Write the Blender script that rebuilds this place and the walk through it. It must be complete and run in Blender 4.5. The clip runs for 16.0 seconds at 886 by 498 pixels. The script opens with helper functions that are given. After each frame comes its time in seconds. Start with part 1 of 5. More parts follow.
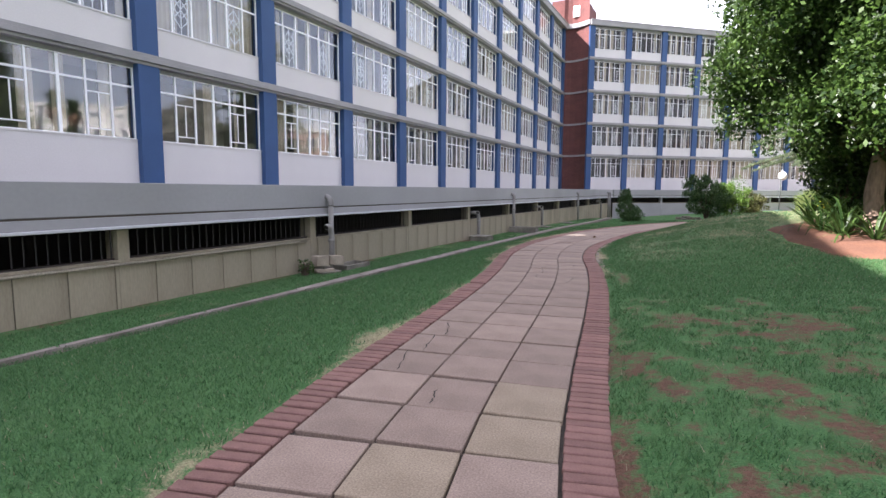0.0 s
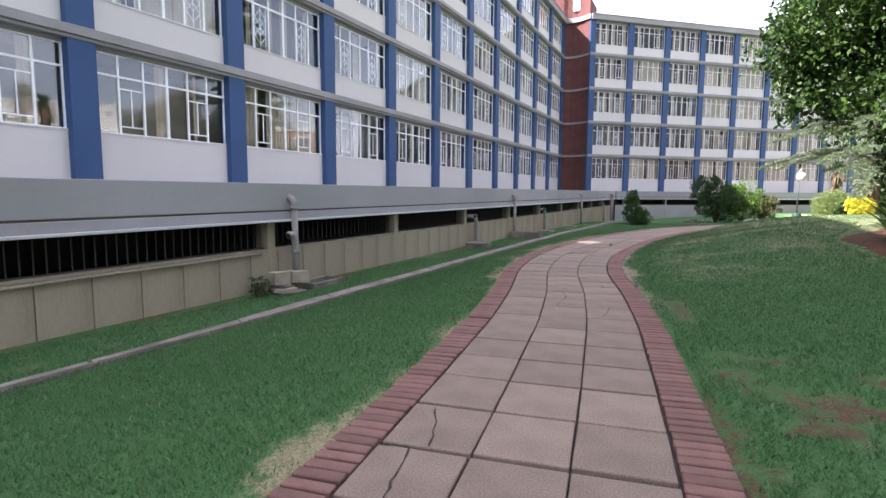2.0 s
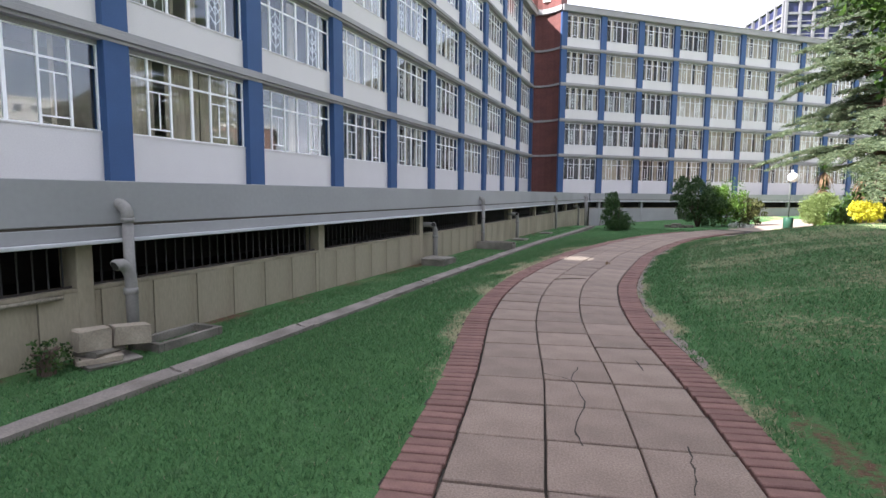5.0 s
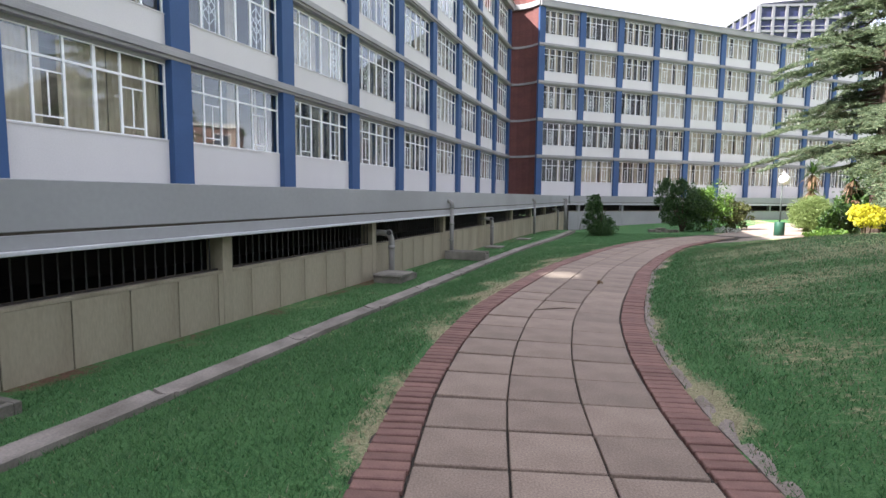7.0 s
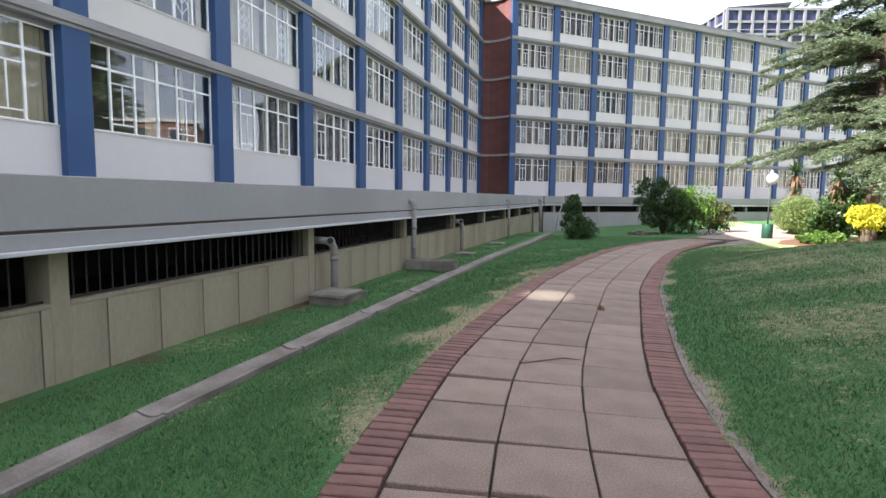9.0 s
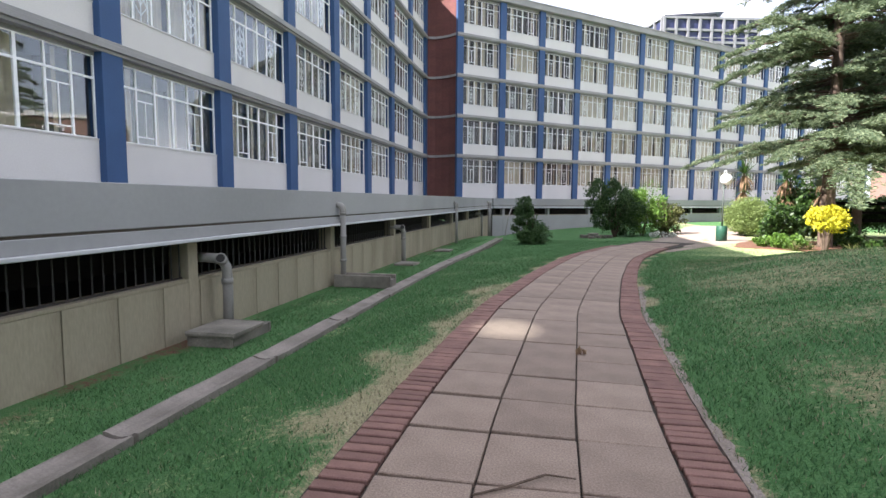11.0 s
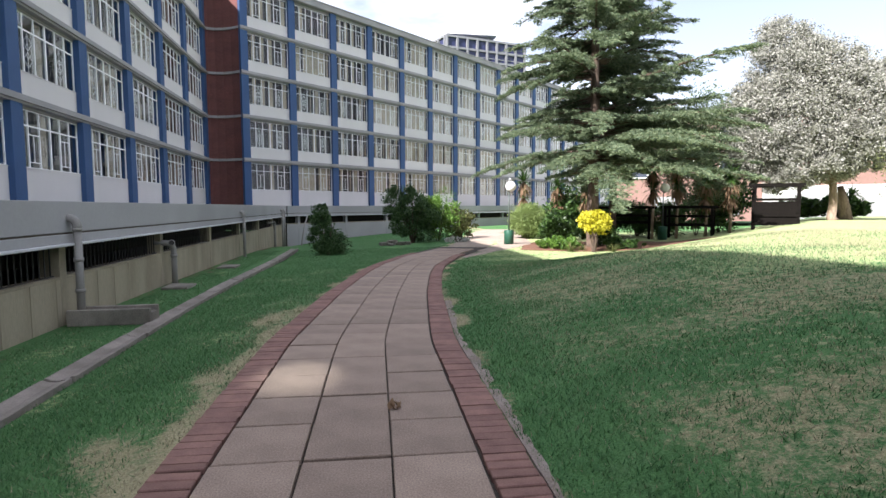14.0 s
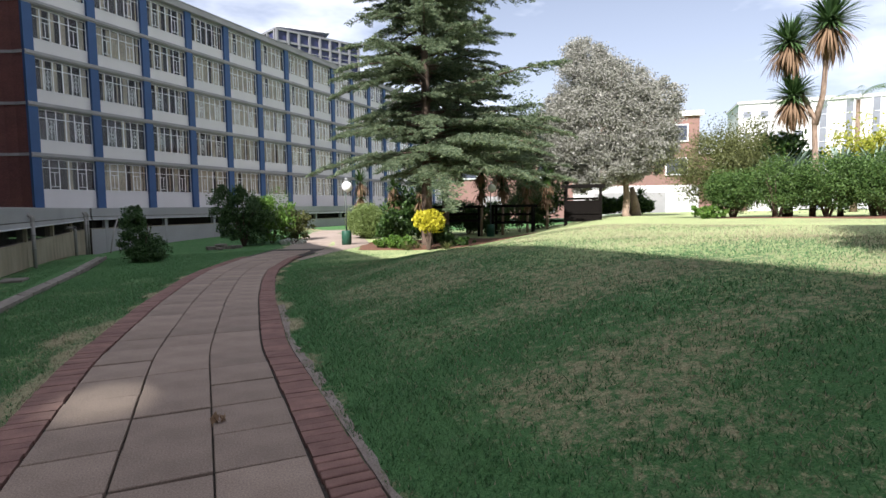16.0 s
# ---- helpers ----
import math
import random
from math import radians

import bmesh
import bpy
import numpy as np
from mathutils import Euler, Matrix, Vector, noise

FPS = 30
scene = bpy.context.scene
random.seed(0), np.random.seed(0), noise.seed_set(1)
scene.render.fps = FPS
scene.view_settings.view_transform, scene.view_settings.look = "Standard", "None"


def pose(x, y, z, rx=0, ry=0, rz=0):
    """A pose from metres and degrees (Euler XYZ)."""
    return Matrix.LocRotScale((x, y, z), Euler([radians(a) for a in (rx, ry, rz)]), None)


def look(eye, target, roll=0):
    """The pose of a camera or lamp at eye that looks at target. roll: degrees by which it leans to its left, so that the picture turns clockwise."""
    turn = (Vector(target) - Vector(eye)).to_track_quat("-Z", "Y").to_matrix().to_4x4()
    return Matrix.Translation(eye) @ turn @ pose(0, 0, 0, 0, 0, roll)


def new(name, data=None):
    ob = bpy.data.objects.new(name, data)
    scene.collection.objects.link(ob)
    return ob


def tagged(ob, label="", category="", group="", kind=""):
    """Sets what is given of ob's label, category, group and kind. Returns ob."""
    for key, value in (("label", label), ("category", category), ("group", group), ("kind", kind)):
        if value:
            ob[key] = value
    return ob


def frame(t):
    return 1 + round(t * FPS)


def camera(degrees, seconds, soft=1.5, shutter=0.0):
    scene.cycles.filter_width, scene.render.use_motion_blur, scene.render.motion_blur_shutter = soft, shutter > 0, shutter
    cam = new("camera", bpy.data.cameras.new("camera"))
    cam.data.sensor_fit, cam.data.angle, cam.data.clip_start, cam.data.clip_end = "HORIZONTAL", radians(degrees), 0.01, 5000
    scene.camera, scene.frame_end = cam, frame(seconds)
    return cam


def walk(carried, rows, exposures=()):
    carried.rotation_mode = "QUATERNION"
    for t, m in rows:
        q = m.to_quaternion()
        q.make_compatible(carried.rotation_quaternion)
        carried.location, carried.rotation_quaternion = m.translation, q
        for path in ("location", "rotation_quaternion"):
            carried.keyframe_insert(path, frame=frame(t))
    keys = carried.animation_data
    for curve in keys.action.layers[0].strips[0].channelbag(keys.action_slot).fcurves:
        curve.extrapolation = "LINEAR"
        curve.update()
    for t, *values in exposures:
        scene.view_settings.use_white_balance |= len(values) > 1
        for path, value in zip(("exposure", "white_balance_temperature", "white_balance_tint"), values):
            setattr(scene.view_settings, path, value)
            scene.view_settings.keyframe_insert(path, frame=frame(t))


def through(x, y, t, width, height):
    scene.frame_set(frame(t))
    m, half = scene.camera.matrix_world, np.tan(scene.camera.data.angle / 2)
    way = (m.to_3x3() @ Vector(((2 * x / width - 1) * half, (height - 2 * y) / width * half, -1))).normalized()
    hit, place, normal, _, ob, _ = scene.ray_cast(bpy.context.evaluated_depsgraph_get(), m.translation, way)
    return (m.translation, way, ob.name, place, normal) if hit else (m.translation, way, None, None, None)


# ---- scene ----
cam = camera(78.3, 16.0)
METRES, EYE, TILT, LEAN, TURN = 15.3, 1.5, -0.225, 0.11, 26.1
ROWS = [
    (0.0, 0.0, 0.0, 0.0, 0.04, -6.0, -0.4),
    (0.5, 0.0011, 0.0428, -0.0002, 0.04, -5.98, -0.41),
    (1.0, 0.0006, 0.0849, -0.0011, -0.1, -5.93, -0.43),
    (1.5, 0.0036, 0.1269, -0.0011, -0.29, -5.82, -0.44),
    (2.0, 0.005, 0.1685, -0.0024, -0.48, -5.81, -0.48),
    (2.5, 0.0079, 0.2096, -0.0024, -0.97, -5.71, -0.49),
    (3.0, 0.0113, 0.2524, -0.002, -1.53, -5.72, -0.52),
    (3.5, 0.0146, 0.296, -0.0012, -2.41, -5.7, -0.56),
    (4.0, 0.0217, 0.3388, -0.0007, -3.05, -5.68, -0.54),
    (6.5, 0.0709, 0.5451, 0.0002, -5.29, -5.42, -0.66),
    (7.0, 0.0822, 0.5849, 0.0001, -6.08, -5.35, -0.68),
    (7.5, 0.0937, 0.6254, -0.0007, -6.58, -5.35, -0.68),
    (8.0, 0.103, 0.666, -0.0012, -7.13, -5.3, -0.68),
    (8.5, 0.1125, 0.7058, -0.0016, -7.71, -5.27, -0.7),
    (9.0, 0.1199, 0.7462, -0.0019, -8.96, -5.23, -0.72),
    (11.5, 0.1727, 0.91, -0.0014, -15.82, -4.78, -0.34),
    (12.0, 0.182, 0.9306, -0.0008, -17.59, -4.69, -0.28),
    (12.5, 0.1892, 0.9433, 0.0004, -20.34, -4.59, -0.22),
    (13.0, 0.194, 0.9543, 0.0008, -24.28, -4.41, -0.08),
    (13.5, 0.1971, 0.9602, 0.002, -29.48, -4.29, 0.04),
    (14.0, 0.1986, 0.9607, 0.0022, -35.34, -4.18, 0.25),
    (14.5, 0.1999, 0.9609, 0.002, -41.09, -4.14, 0.44),
    (15.0, 0.2004, 0.9587, 0.0019, -45.63, -4.17, 0.61),
    (15.5, 0.2026, 0.9583, 0.0014, -49.06, -4.22, 0.72),
    (16.0, 0.2009, 0.9536, 0.0023, -52.13, -4.32, 0.79),
]
walk(cam, [(t, pose(0, 0, EYE, TILT, LEAN, TURN) @ pose(METRES * x, METRES * y, METRES * z, 90 + pitch, roll, yaw)) for t, x, y, z, yaw, pitch, roll in ROWS],
     [(0, 2.16, 6090, 24), (4, 2.03, 6020, 18), (7, 2.05, 6070, 16), (9, 2.05, 6120, 15), (12.0, 2.02, 6070, 15), (13.0, 1.94, 6020, 15), (14.5, 1.5, 6000, 15), (16, 1.1, 6030, 15)])

# ---- light ----
SUN_EL, SUN_AZ = 41.3, -128.0          # degrees above the horizon; clockwise from +y
world = bpy.data.worlds.new("sky")
scene.world = world
world.use_nodes = True
wt = world.node_tree
wt.nodes.clear()
w_out, w_bg, w_sky = wt.nodes.new("ShaderNodeOutputWorld"), wt.nodes.new("ShaderNodeBackground"), wt.nodes.new("ShaderNodeTexSky")
w_sky.sky_type, w_sky.sun_disc = "NISHITA", False
w_sky.sun_elevation, w_sky.sun_rotation = radians(SUN_EL), radians(SUN_AZ)
w_sky.air_density, w_sky.dust_density, w_sky.ozone_density = 1.0, 1.6, 1.0
w_co, w_n, w_r, w_mix = (wt.nodes.new(k) for k in ("ShaderNodeTexCoord", "ShaderNodeTexNoise", "ShaderNodeValToRGB", "ShaderNodeMix"))
w_map = wt.nodes.new("ShaderNodeMapping")
w_map.inputs["Scale"].default_value = (1.3, 1.3, 3.4)
w_n.inputs["Scale"].default_value, w_n.inputs["Detail"].default_value, w_n.inputs["Roughness"].default_value = 1.6, 6.0, 0.52
w_r.color_ramp.elements[0].position, w_r.color_ramp.elements[1].position = 0.38, 0.62
w_mix.data_type = "RGBA"
w_mix.inputs["B"].default_value = (15.0, 15.3, 16.0, 1)
wt.links.new(w_co.outputs["Generated"], w_map.inputs["Vector"])
wt.links.new(w_map.outputs["Vector"], w_n.inputs["Vector"])
wt.links.new(w_n.outputs["Fac"], w_r.inputs["Fac"])
w_xyz, w_haze, w_max = wt.nodes.new("ShaderNodeSeparateXYZ"), wt.nodes.new("ShaderNodeMapRange"), wt.nodes.new("ShaderNodeMath")
w_haze.inputs["From Max"].default_value, w_haze.inputs["To Min"].default_value, w_haze.inputs["To Max"].default_value = 0.6, 0.5, 0.04
w_max.operation = "MAXIMUM"
wt.links.new(w_co.outputs["Generated"], w_xyz.inputs[0])
wt.links.new(w_xyz.outputs["Z"], w_haze.inputs["Value"])
wt.links.new(w_haze.outputs["Result"], w_max.inputs[0])
wt.links.new(w_r.outputs["Color"], w_max.inputs[1])
wt.links.new(w_max.outputs[0], w_mix.inputs["Factor"])
wt.links.new(w_sky.outputs["Color"], w_mix.inputs["A"])
wt.links.new(w_mix.outputs["Result"], w_bg.inputs["Color"])
w_bg.inputs["Strength"].default_value = 0.049
wt.links.new(w_bg.outputs["Background"], w_out.inputs["Surface"])
sun = new("sun", bpy.data.lights.new("sun", "SUN"))
sun.data.energy, sun.data.angle, sun.data.color = 5.0, radians(0.53), (1.0, 0.95, 0.87)
_az, _el = radians(SUN_AZ), radians(SUN_EL)
sun.matrix_world = look((math.sin(_az) * math.cos(_el) * 90, math.cos(_az) * math.cos(_el) * 90, math.sin(_el) * 90), (0, 0, 0))

# added spot lamp at the far wing imitates sun reflected on the path
patch_lamp = new("sun_patch_lamp", bpy.data.lights.new("sun_patch_lamp", "SPOT"))
patch_lamp.data.energy, patch_lamp.data.color = 50000, (1.0, 0.88, 0.68)
patch_lamp.data.spot_size, patch_lamp.data.spot_blend, patch_lamp.data.shadow_soft_size = radians(1.25), 1.0, 0.05
patch_lamp.matrix_world = look((-6.9, 63.0, 17.6), (-4.28, 19.5, -0.13)) @ Matrix.Diagonal((1.0, 0.5, 1.0, 1.0))


# ---- materials ----
def lin(r, g, b):
    return tuple(c / 12.92 if c <= 0.04045 else ((c + 0.055) / 1.055) ** 2.4 for c in (r / 255, g / 255, b / 255)) + (1,)


def material(name, a, b=None, rough=0.8, scale=3.0, fine=40.0, amount=0.5, bump=0.15, fine_amount=0.25, metal=0.0, spec=0.35, stretch=(1, 1, 1), coords="Object", island=0.0):
    """Two colours mixed by a broad noise, grain by a fine one, with relief from the grain."""
    m = bpy.data.materials.new(name)
    m.use_nodes = True
    nt = m.node_tree
    bsdf = nt.nodes["Principled BSDF"]
    b = b or tuple(c * 0.72 for c in a)
    co, mp = nt.nodes.new("ShaderNodeTexCoord"), nt.nodes.new("ShaderNodeMapping")
    mp.inputs["Scale"].default_value = stretch
    nt.links.new(co.outputs[coords], mp.inputs["Vector"])
    n1, n2 = nt.nodes.new("ShaderNodeTexNoise"), nt.nodes.new("ShaderNodeTexNoise")
    for n, s in ((n1, scale), (n2, fine)):
        n.inputs["Scale"].default_value, n.inputs["Detail"].default_value = s, 5.0
        nt.links.new(mp.outputs["Vector"], n.inputs["Vector"])
    r = nt.nodes.new("ShaderNodeMapRange")
    r.inputs["From Min"].default_value, r.inputs["From Max"].default_value = 0.35, 0.65
    r.inputs["To Max"].default_value = amount
    nt.links.new(n1.outputs["Fac"], r.inputs["Value"])
    mix = nt.nodes.new("ShaderNodeMix")
    mix.data_type = "RGBA"
    mix.inputs["A"].default_value, mix.inputs["B"].default_value = a[:3] + (1,), b[:3] + (1,)
    nt.links.new(r.outputs["Result"], mix.inputs["Factor"])
    hsv = nt.nodes.new("ShaderNodeHueSaturation")
    r2 = nt.nodes.new("ShaderNodeMapRange")
    r2.inputs["From Min"].default_value, r2.inputs["From Max"].default_value = 0.3, 0.7
    r2.inputs["To Min"].default_value, r2.inputs["To Max"].default_value = 1 - fine_amount, 1 + fine_amount
    nt.links.new(n2.outputs["Fac"], r2.inputs["Value"])
    val = r2.outputs["Result"]
    if island:
        info, geo = nt.nodes.new("ShaderNodeObjectInfo"), nt.nodes.new("ShaderNodeNewGeometry")
        add, wrap, r3, mul = nt.nodes.new("ShaderNodeMath"), nt.nodes.new("ShaderNodeMath"), nt.nodes.new("ShaderNodeMapRange"), nt.nodes.new("ShaderNodeMath")
        wrap.operation, mul.operation = "FRACT", "MULTIPLY"
        nt.links.new(info.outputs["Random"], add.inputs[0])
        nt.links.new(geo.outputs["Random Per Island"], add.inputs[1])
        nt.links.new(add.outputs[0], wrap.inputs[0])
        nt.links.new(wrap.outputs[0], r3.inputs["Value"])
        r3.inputs["To Min"].default_value, r3.inputs["To Max"].default_value = 1 - island, 1 + island
        nt.links.new(r3.outputs["Result"], mul.inputs[0])
        nt.links.new(val, mul.inputs[1])
        val = mul.outputs[0]
    nt.links.new(val, hsv.inputs["Value"])
    nt.links.new(mix.outputs["Result"], hsv.inputs["Color"])
    nt.links.new(hsv.outputs["Color"], bsdf.inputs["Base Color"])
    bsdf.inputs["Roughness"].default_value, bsdf.inputs["Metallic"].default_value = rough, metal
    bsdf.inputs["Specular IOR Level"].default_value = spec
    if bump:
        bp = nt.nodes.new("ShaderNodeBump")
        bp.inputs["Strength"].default_value, bp.inputs["Distance"].default_value = bump, 0.01
        nt.links.new(n2.outputs["Fac"], bp.inputs["Height"])
        nt.links.new(bp.outputs["Normal"], bsdf.inputs["Normal"])
    return m


def leaf_material(name, a, b, rough=0.5, through=0.35):
    """Leaves differ one from the next and let some light through."""
    m = bpy.data.materials.new(name)
    m.use_nodes = True
    nt = m.node_tree
    bsdf, out = nt.nodes["Principled BSDF"], nt.nodes["Material Output"]
    geo, ramp, tr, mx = nt.nodes.new("ShaderNodeNewGeometry"), nt.nodes.new("ShaderNodeMix"), nt.nodes.new("ShaderNodeBsdfTranslucent"), nt.nodes.new("ShaderNodeMixShader")
    ramp.data_type = "RGBA"
    ramp.inputs["A"].default_value, ramp.inputs["B"].default_value = a[:3] + (1,), b[:3] + (1,)
    nt.links.new(geo.outputs["Random Per Island"], ramp.inputs["Factor"])
    nt.links.new(ramp.outputs["Result"], bsdf.inputs["Base Color"])
    nt.links.new(ramp.outputs["Result"], tr.inputs["Color"])
    bsdf.inputs["Roughness"].default_value = rough
    bsdf.inputs["Specular IOR Level"].default_value = 0.3
    mx.inputs[0].default_value = through
    nt.links.new(bsdf.outputs[0], mx.inputs[1])
    nt.links.new(tr.outputs[0], mx.inputs[2])
    nt.links.new(mx.outputs[0], out.inputs["Surface"])
    return m


def glass_material(name, tint=(0.95, 0.96, 0.95), face_on=0.08):
    """Clear panes that mirror more the flatter they are seen."""
    m = bpy.data.materials.new(name)
    m.use_nodes = True
    nt = m.node_tree
    nt.nodes.remove(nt.nodes["Principled BSDF"])
    out = nt.nodes["Material Output"]
    tr, gl, mx, lw = nt.nodes.new("ShaderNodeBsdfTransparent"), nt.nodes.new("ShaderNodeBsdfGlossy"), nt.nodes.new("ShaderNodeMixShader"), nt.nodes.new("ShaderNodeLayerWeight")
    tr.inputs["Color"].default_value = tint + (1,)
    gl.inputs["Roughness"].default_value = 0.012
    lw.inputs["Blend"].default_value = 0.5
    pw, mad = nt.nodes.new("ShaderNodeMath"), nt.nodes.new("ShaderNodeMath")
    pw.operation, mad.operation = "POWER", "MULTIPLY_ADD"
    pw.inputs[1].default_value = 4.0
    mad.inputs[1].default_value, mad.inputs[2].default_value = 1 - face_on, face_on
    nz, co, bp = nt.nodes.new("ShaderNodeTexNoise"), nt.nodes.new("ShaderNodeTexCoord"), nt.nodes.new("ShaderNodeBump")
    nz.inputs["Scale"].default_value, nz.inputs["Detail"].default_value = 0.9, 1.0
    bp.inputs["Strength"].default_value, bp.inputs["Distance"].default_value = 0.06, 0.05
    nt.links.new(co.outputs["Object"], nz.inputs["Vector"])
    nt.links.new(nz.outputs["Fac"], bp.inputs["Height"])
    nt.links.new(bp.outputs["Normal"], gl.inputs["Normal"])
    nt.links.new(lw.outputs["Facing"], pw.inputs[0])
    nt.links.new(pw.outputs[0], mad.inputs[0])
    nt.links.new(mad.outputs[0], mx.inputs[0])
    nt.links.new(tr.outputs[0], mx.inputs[1])
    nt.links.new(gl.outputs[0], mx.inputs[2])
    nt.links.new(mx.outputs[0], out.inputs["Surface"])
    return m


M_WHITE = material("white_wall_paint", (0.60, 0.575, 0.55), (0.53, 0.51, 0.485), 0.75, 0.35, 30, 0.8, 0.12, 0.04)
M_BLUE = material("blue_paint", (0.034, 0.080, 0.185), (0.028, 0.066, 0.155), 0.6, 0.8, 25, 0.8, 0.08, 0.06)
M_BAND = material("grey_concrete_band", (0.30, 0.29, 0.28), (0.23, 0.225, 0.22), 0.85, 0.6, 30, 0.8, 0.15, 0.08)
M_FASCIA = material("grey_fascia_paint", (0.33, 0.325, 0.32), (0.275, 0.27, 0.265), 0.8, 0.35, 14, 0.9, 0.06, 0.03)
M_FLASH = material("pale_metal_flashing", (0.52, 0.52, 0.52), (0.42, 0.42, 0.42), 0.5, 1.0, 30, 0.6, 0.05, 0.05)
M_BASE = material("basement_wall_render", (0.325, 0.282, 0.20), (0.225, 0.192, 0.13), 0.9, 2.2, 34, 0.85, 0.3, 0.09, island=0.03, stretch=(1, 1, 0.3))
M_JOINT = material("dark_joint", (0.085, 0.072, 0.054), None, 0.95)
# near-black: shade inside the openings is put into the colour
M_DARK = material("recess_shade", (0.03, 0.028, 0.025), None, 0.95)
M_IRON = material("dark_iron", (0.035, 0.033, 0.032), (0.06, 0.04, 0.03), 0.6, 3, 60, 0.6, 0.1, 0.2, 0.3)
M_PIPE = material("grey_painted_pipe", (0.25, 0.236, 0.216), (0.19, 0.178, 0.16), 0.6, 2, 40, 0.7, 0.08, 0.08)
M_CONC = material("rough_concrete", (0.23, 0.205, 0.17), (0.11, 0.10, 0.08), 0.92, 2.0, 45, 0.9, 0.35, 0.18)
M_GUTTER = material("gutter_concrete", (0.25, 0.215, 0.185), (0.14, 0.12, 0.098), 0.92, 2.2, 50, 0.9, 0.3, 0.15)
M_SLAB = material("pink_concrete_slab", (0.276, 0.207, 0.160), (0.205, 0.150, 0.115), 0.85, 2.6, 85, 0.8, 0.5, 0.26, island=0.13)
M_SLAB_TAN = material("tan_concrete_slab", (0.30, 0.238, 0.165), (0.225, 0.175, 0.118), 0.85, 2.6, 85, 0.8, 0.5, 0.26, island=0.08)
M_BRICK = material("red_paver_brick", (0.215, 0.118, 0.094), (0.15, 0.080, 0.066), 0.88, 6.0, 80, 0.8, 0.3, 0.14, island=0.16)
M_BED = material("path_bed_mortar", (0.055, 0.043, 0.034), (0.035, 0.03, 0.022), 0.95, 8, 60, 0.9, 0.4, 0.3)
M_PAVE = material("pale_paving", (0.31, 0.25, 0.20), (0.23, 0.18, 0.145), 0.9, 1.2, 40, 0.8, 0.2, 0.12)
M_KERB = material("mortar_haunch", (0.26, 0.215, 0.185), (0.19, 0.15, 0.12), 0.95, 5, 60, 0.9, 0.5, 0.25)
M_WALLBRICK = material("red_brick_wall", (0.14, 0.055, 0.047), (0.105, 0.045, 0.04), 0.9, 0.5, 8, 0.8, 0.2, 0.22, stretch=(1, 1, 3))
M_FRAME = material("white_window_frame", (0.86, 0.86, 0.84), (0.78, 0.78, 0.76), 0.5, 2, 40, 0.5, 0.03, 0.04)
M_CURTAIN = material("beige_curtain", (0.50, 0.43, 0.33), (0.35, 0.30, 0.23), 0.95, 2.0, 20, 0.9, 0.1, 0.08)
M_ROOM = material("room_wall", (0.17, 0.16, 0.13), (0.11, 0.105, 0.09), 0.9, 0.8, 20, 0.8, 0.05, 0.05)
# shaded copy of the room wall: the far rooms' dimness is its colour
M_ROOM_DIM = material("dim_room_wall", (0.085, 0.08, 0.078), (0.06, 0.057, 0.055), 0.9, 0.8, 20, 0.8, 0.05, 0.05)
M_CONDUIT = material("wall_coloured_conduit", (0.30, 0.265, 0.20), (0.20, 0.175, 0.13), 0.8, 2, 40)
M_BLOCK = material("pale_cast_block", (0.34, 0.29, 0.22), (0.24, 0.20, 0.15), 0.92, 3, 50, 0.9, 0.35, 0.15)
M_GLASS = glass_material("window_glass", face_on=0.09)
M_GLASS_FAR = glass_material("clear_window_glass", face_on=0.022)
M_BARK = material("brown_bark", (0.115, 0.08, 0.058), (0.07, 0.05, 0.038), 0.95, 3, 25, 0.9, 0.9, 0.35, stretch=(1, 1, 0.25))
M_PALEBARK = material("pale_bark", (0.30, 0.22, 0.16), (0.16, 0.11, 0.08), 0.95, 2, 18, 0.9, 0.7, 0.3, stretch=(1, 1, 0.3))
M_SOIL = material("red_soil", (0.16, 0.075, 0.042), (0.11, 0.055, 0.035), 0.97, 1.5, 30, 0.9, 0.6, 0.3)
# near-black: the trees' shade over the timber is put into its colour
M_WOOD = material("shaded_timber", (0.008, 0.0065, 0.0055), (0.006, 0.005, 0.004), 0.95, 2, 30, 0.8, 0.3, 0.25, spec=0.1, stretch=(1, 1, 0.3))
L_DARK = leaf_material("dark_green_leaves", (0.016, 0.042, 0.010), (0.075, 0.137, 0.03), 0.45)
L_LIGHT = leaf_material("fresh_green_leaves", (0.07, 0.15, 0.025), (0.15, 0.25, 0.045), 0.45)
L_CEDAR = leaf_material("blue_green_needles", (0.05, 0.085, 0.046), (0.205, 0.245, 0.135), 0.6, 0.32)
L_BROAD = leaf_material("glossy_dark_leaves", (0.011, 0.030, 0.007), (0.068, 0.125, 0.023), 0.38, 0.26)
L_SHRUB = leaf_material("shrub_leaves", (0.022, 0.055, 0.017), (0.095, 0.16, 0.055), 0.5, 0.25)
L_GREY = leaf_material("silver_grey_leaves", (0.155, 0.162, 0.118), (0.40, 0.387, 0.345), 0.55, 0.2)
L_OLIVE = leaf_material("olive_leaves", (0.07, 0.085, 0.028), (0.165, 0.175, 0.062), 0.5)
L_YELLOW = leaf_material("yellow_leaves", (0.45, 0.42, 0.02), (0.62, 0.55, 0.05), 0.5, 0.3)
L_GOLD = leaf_material("golden_green_leaves", (0.20, 0.24, 0.025), (0.34, 0.33, 0.04), 0.5, 0.3)
L_AGAVE = leaf_material("blue_grey_agave", (0.15, 0.21, 0.17), (0.22, 0.28, 0.22), 0.5, 0.1)
L_DRY = leaf_material("dry_brown_fronds", (0.15, 0.09, 0.05), (0.26, 0.17, 0.10), 0.8, 0.2)
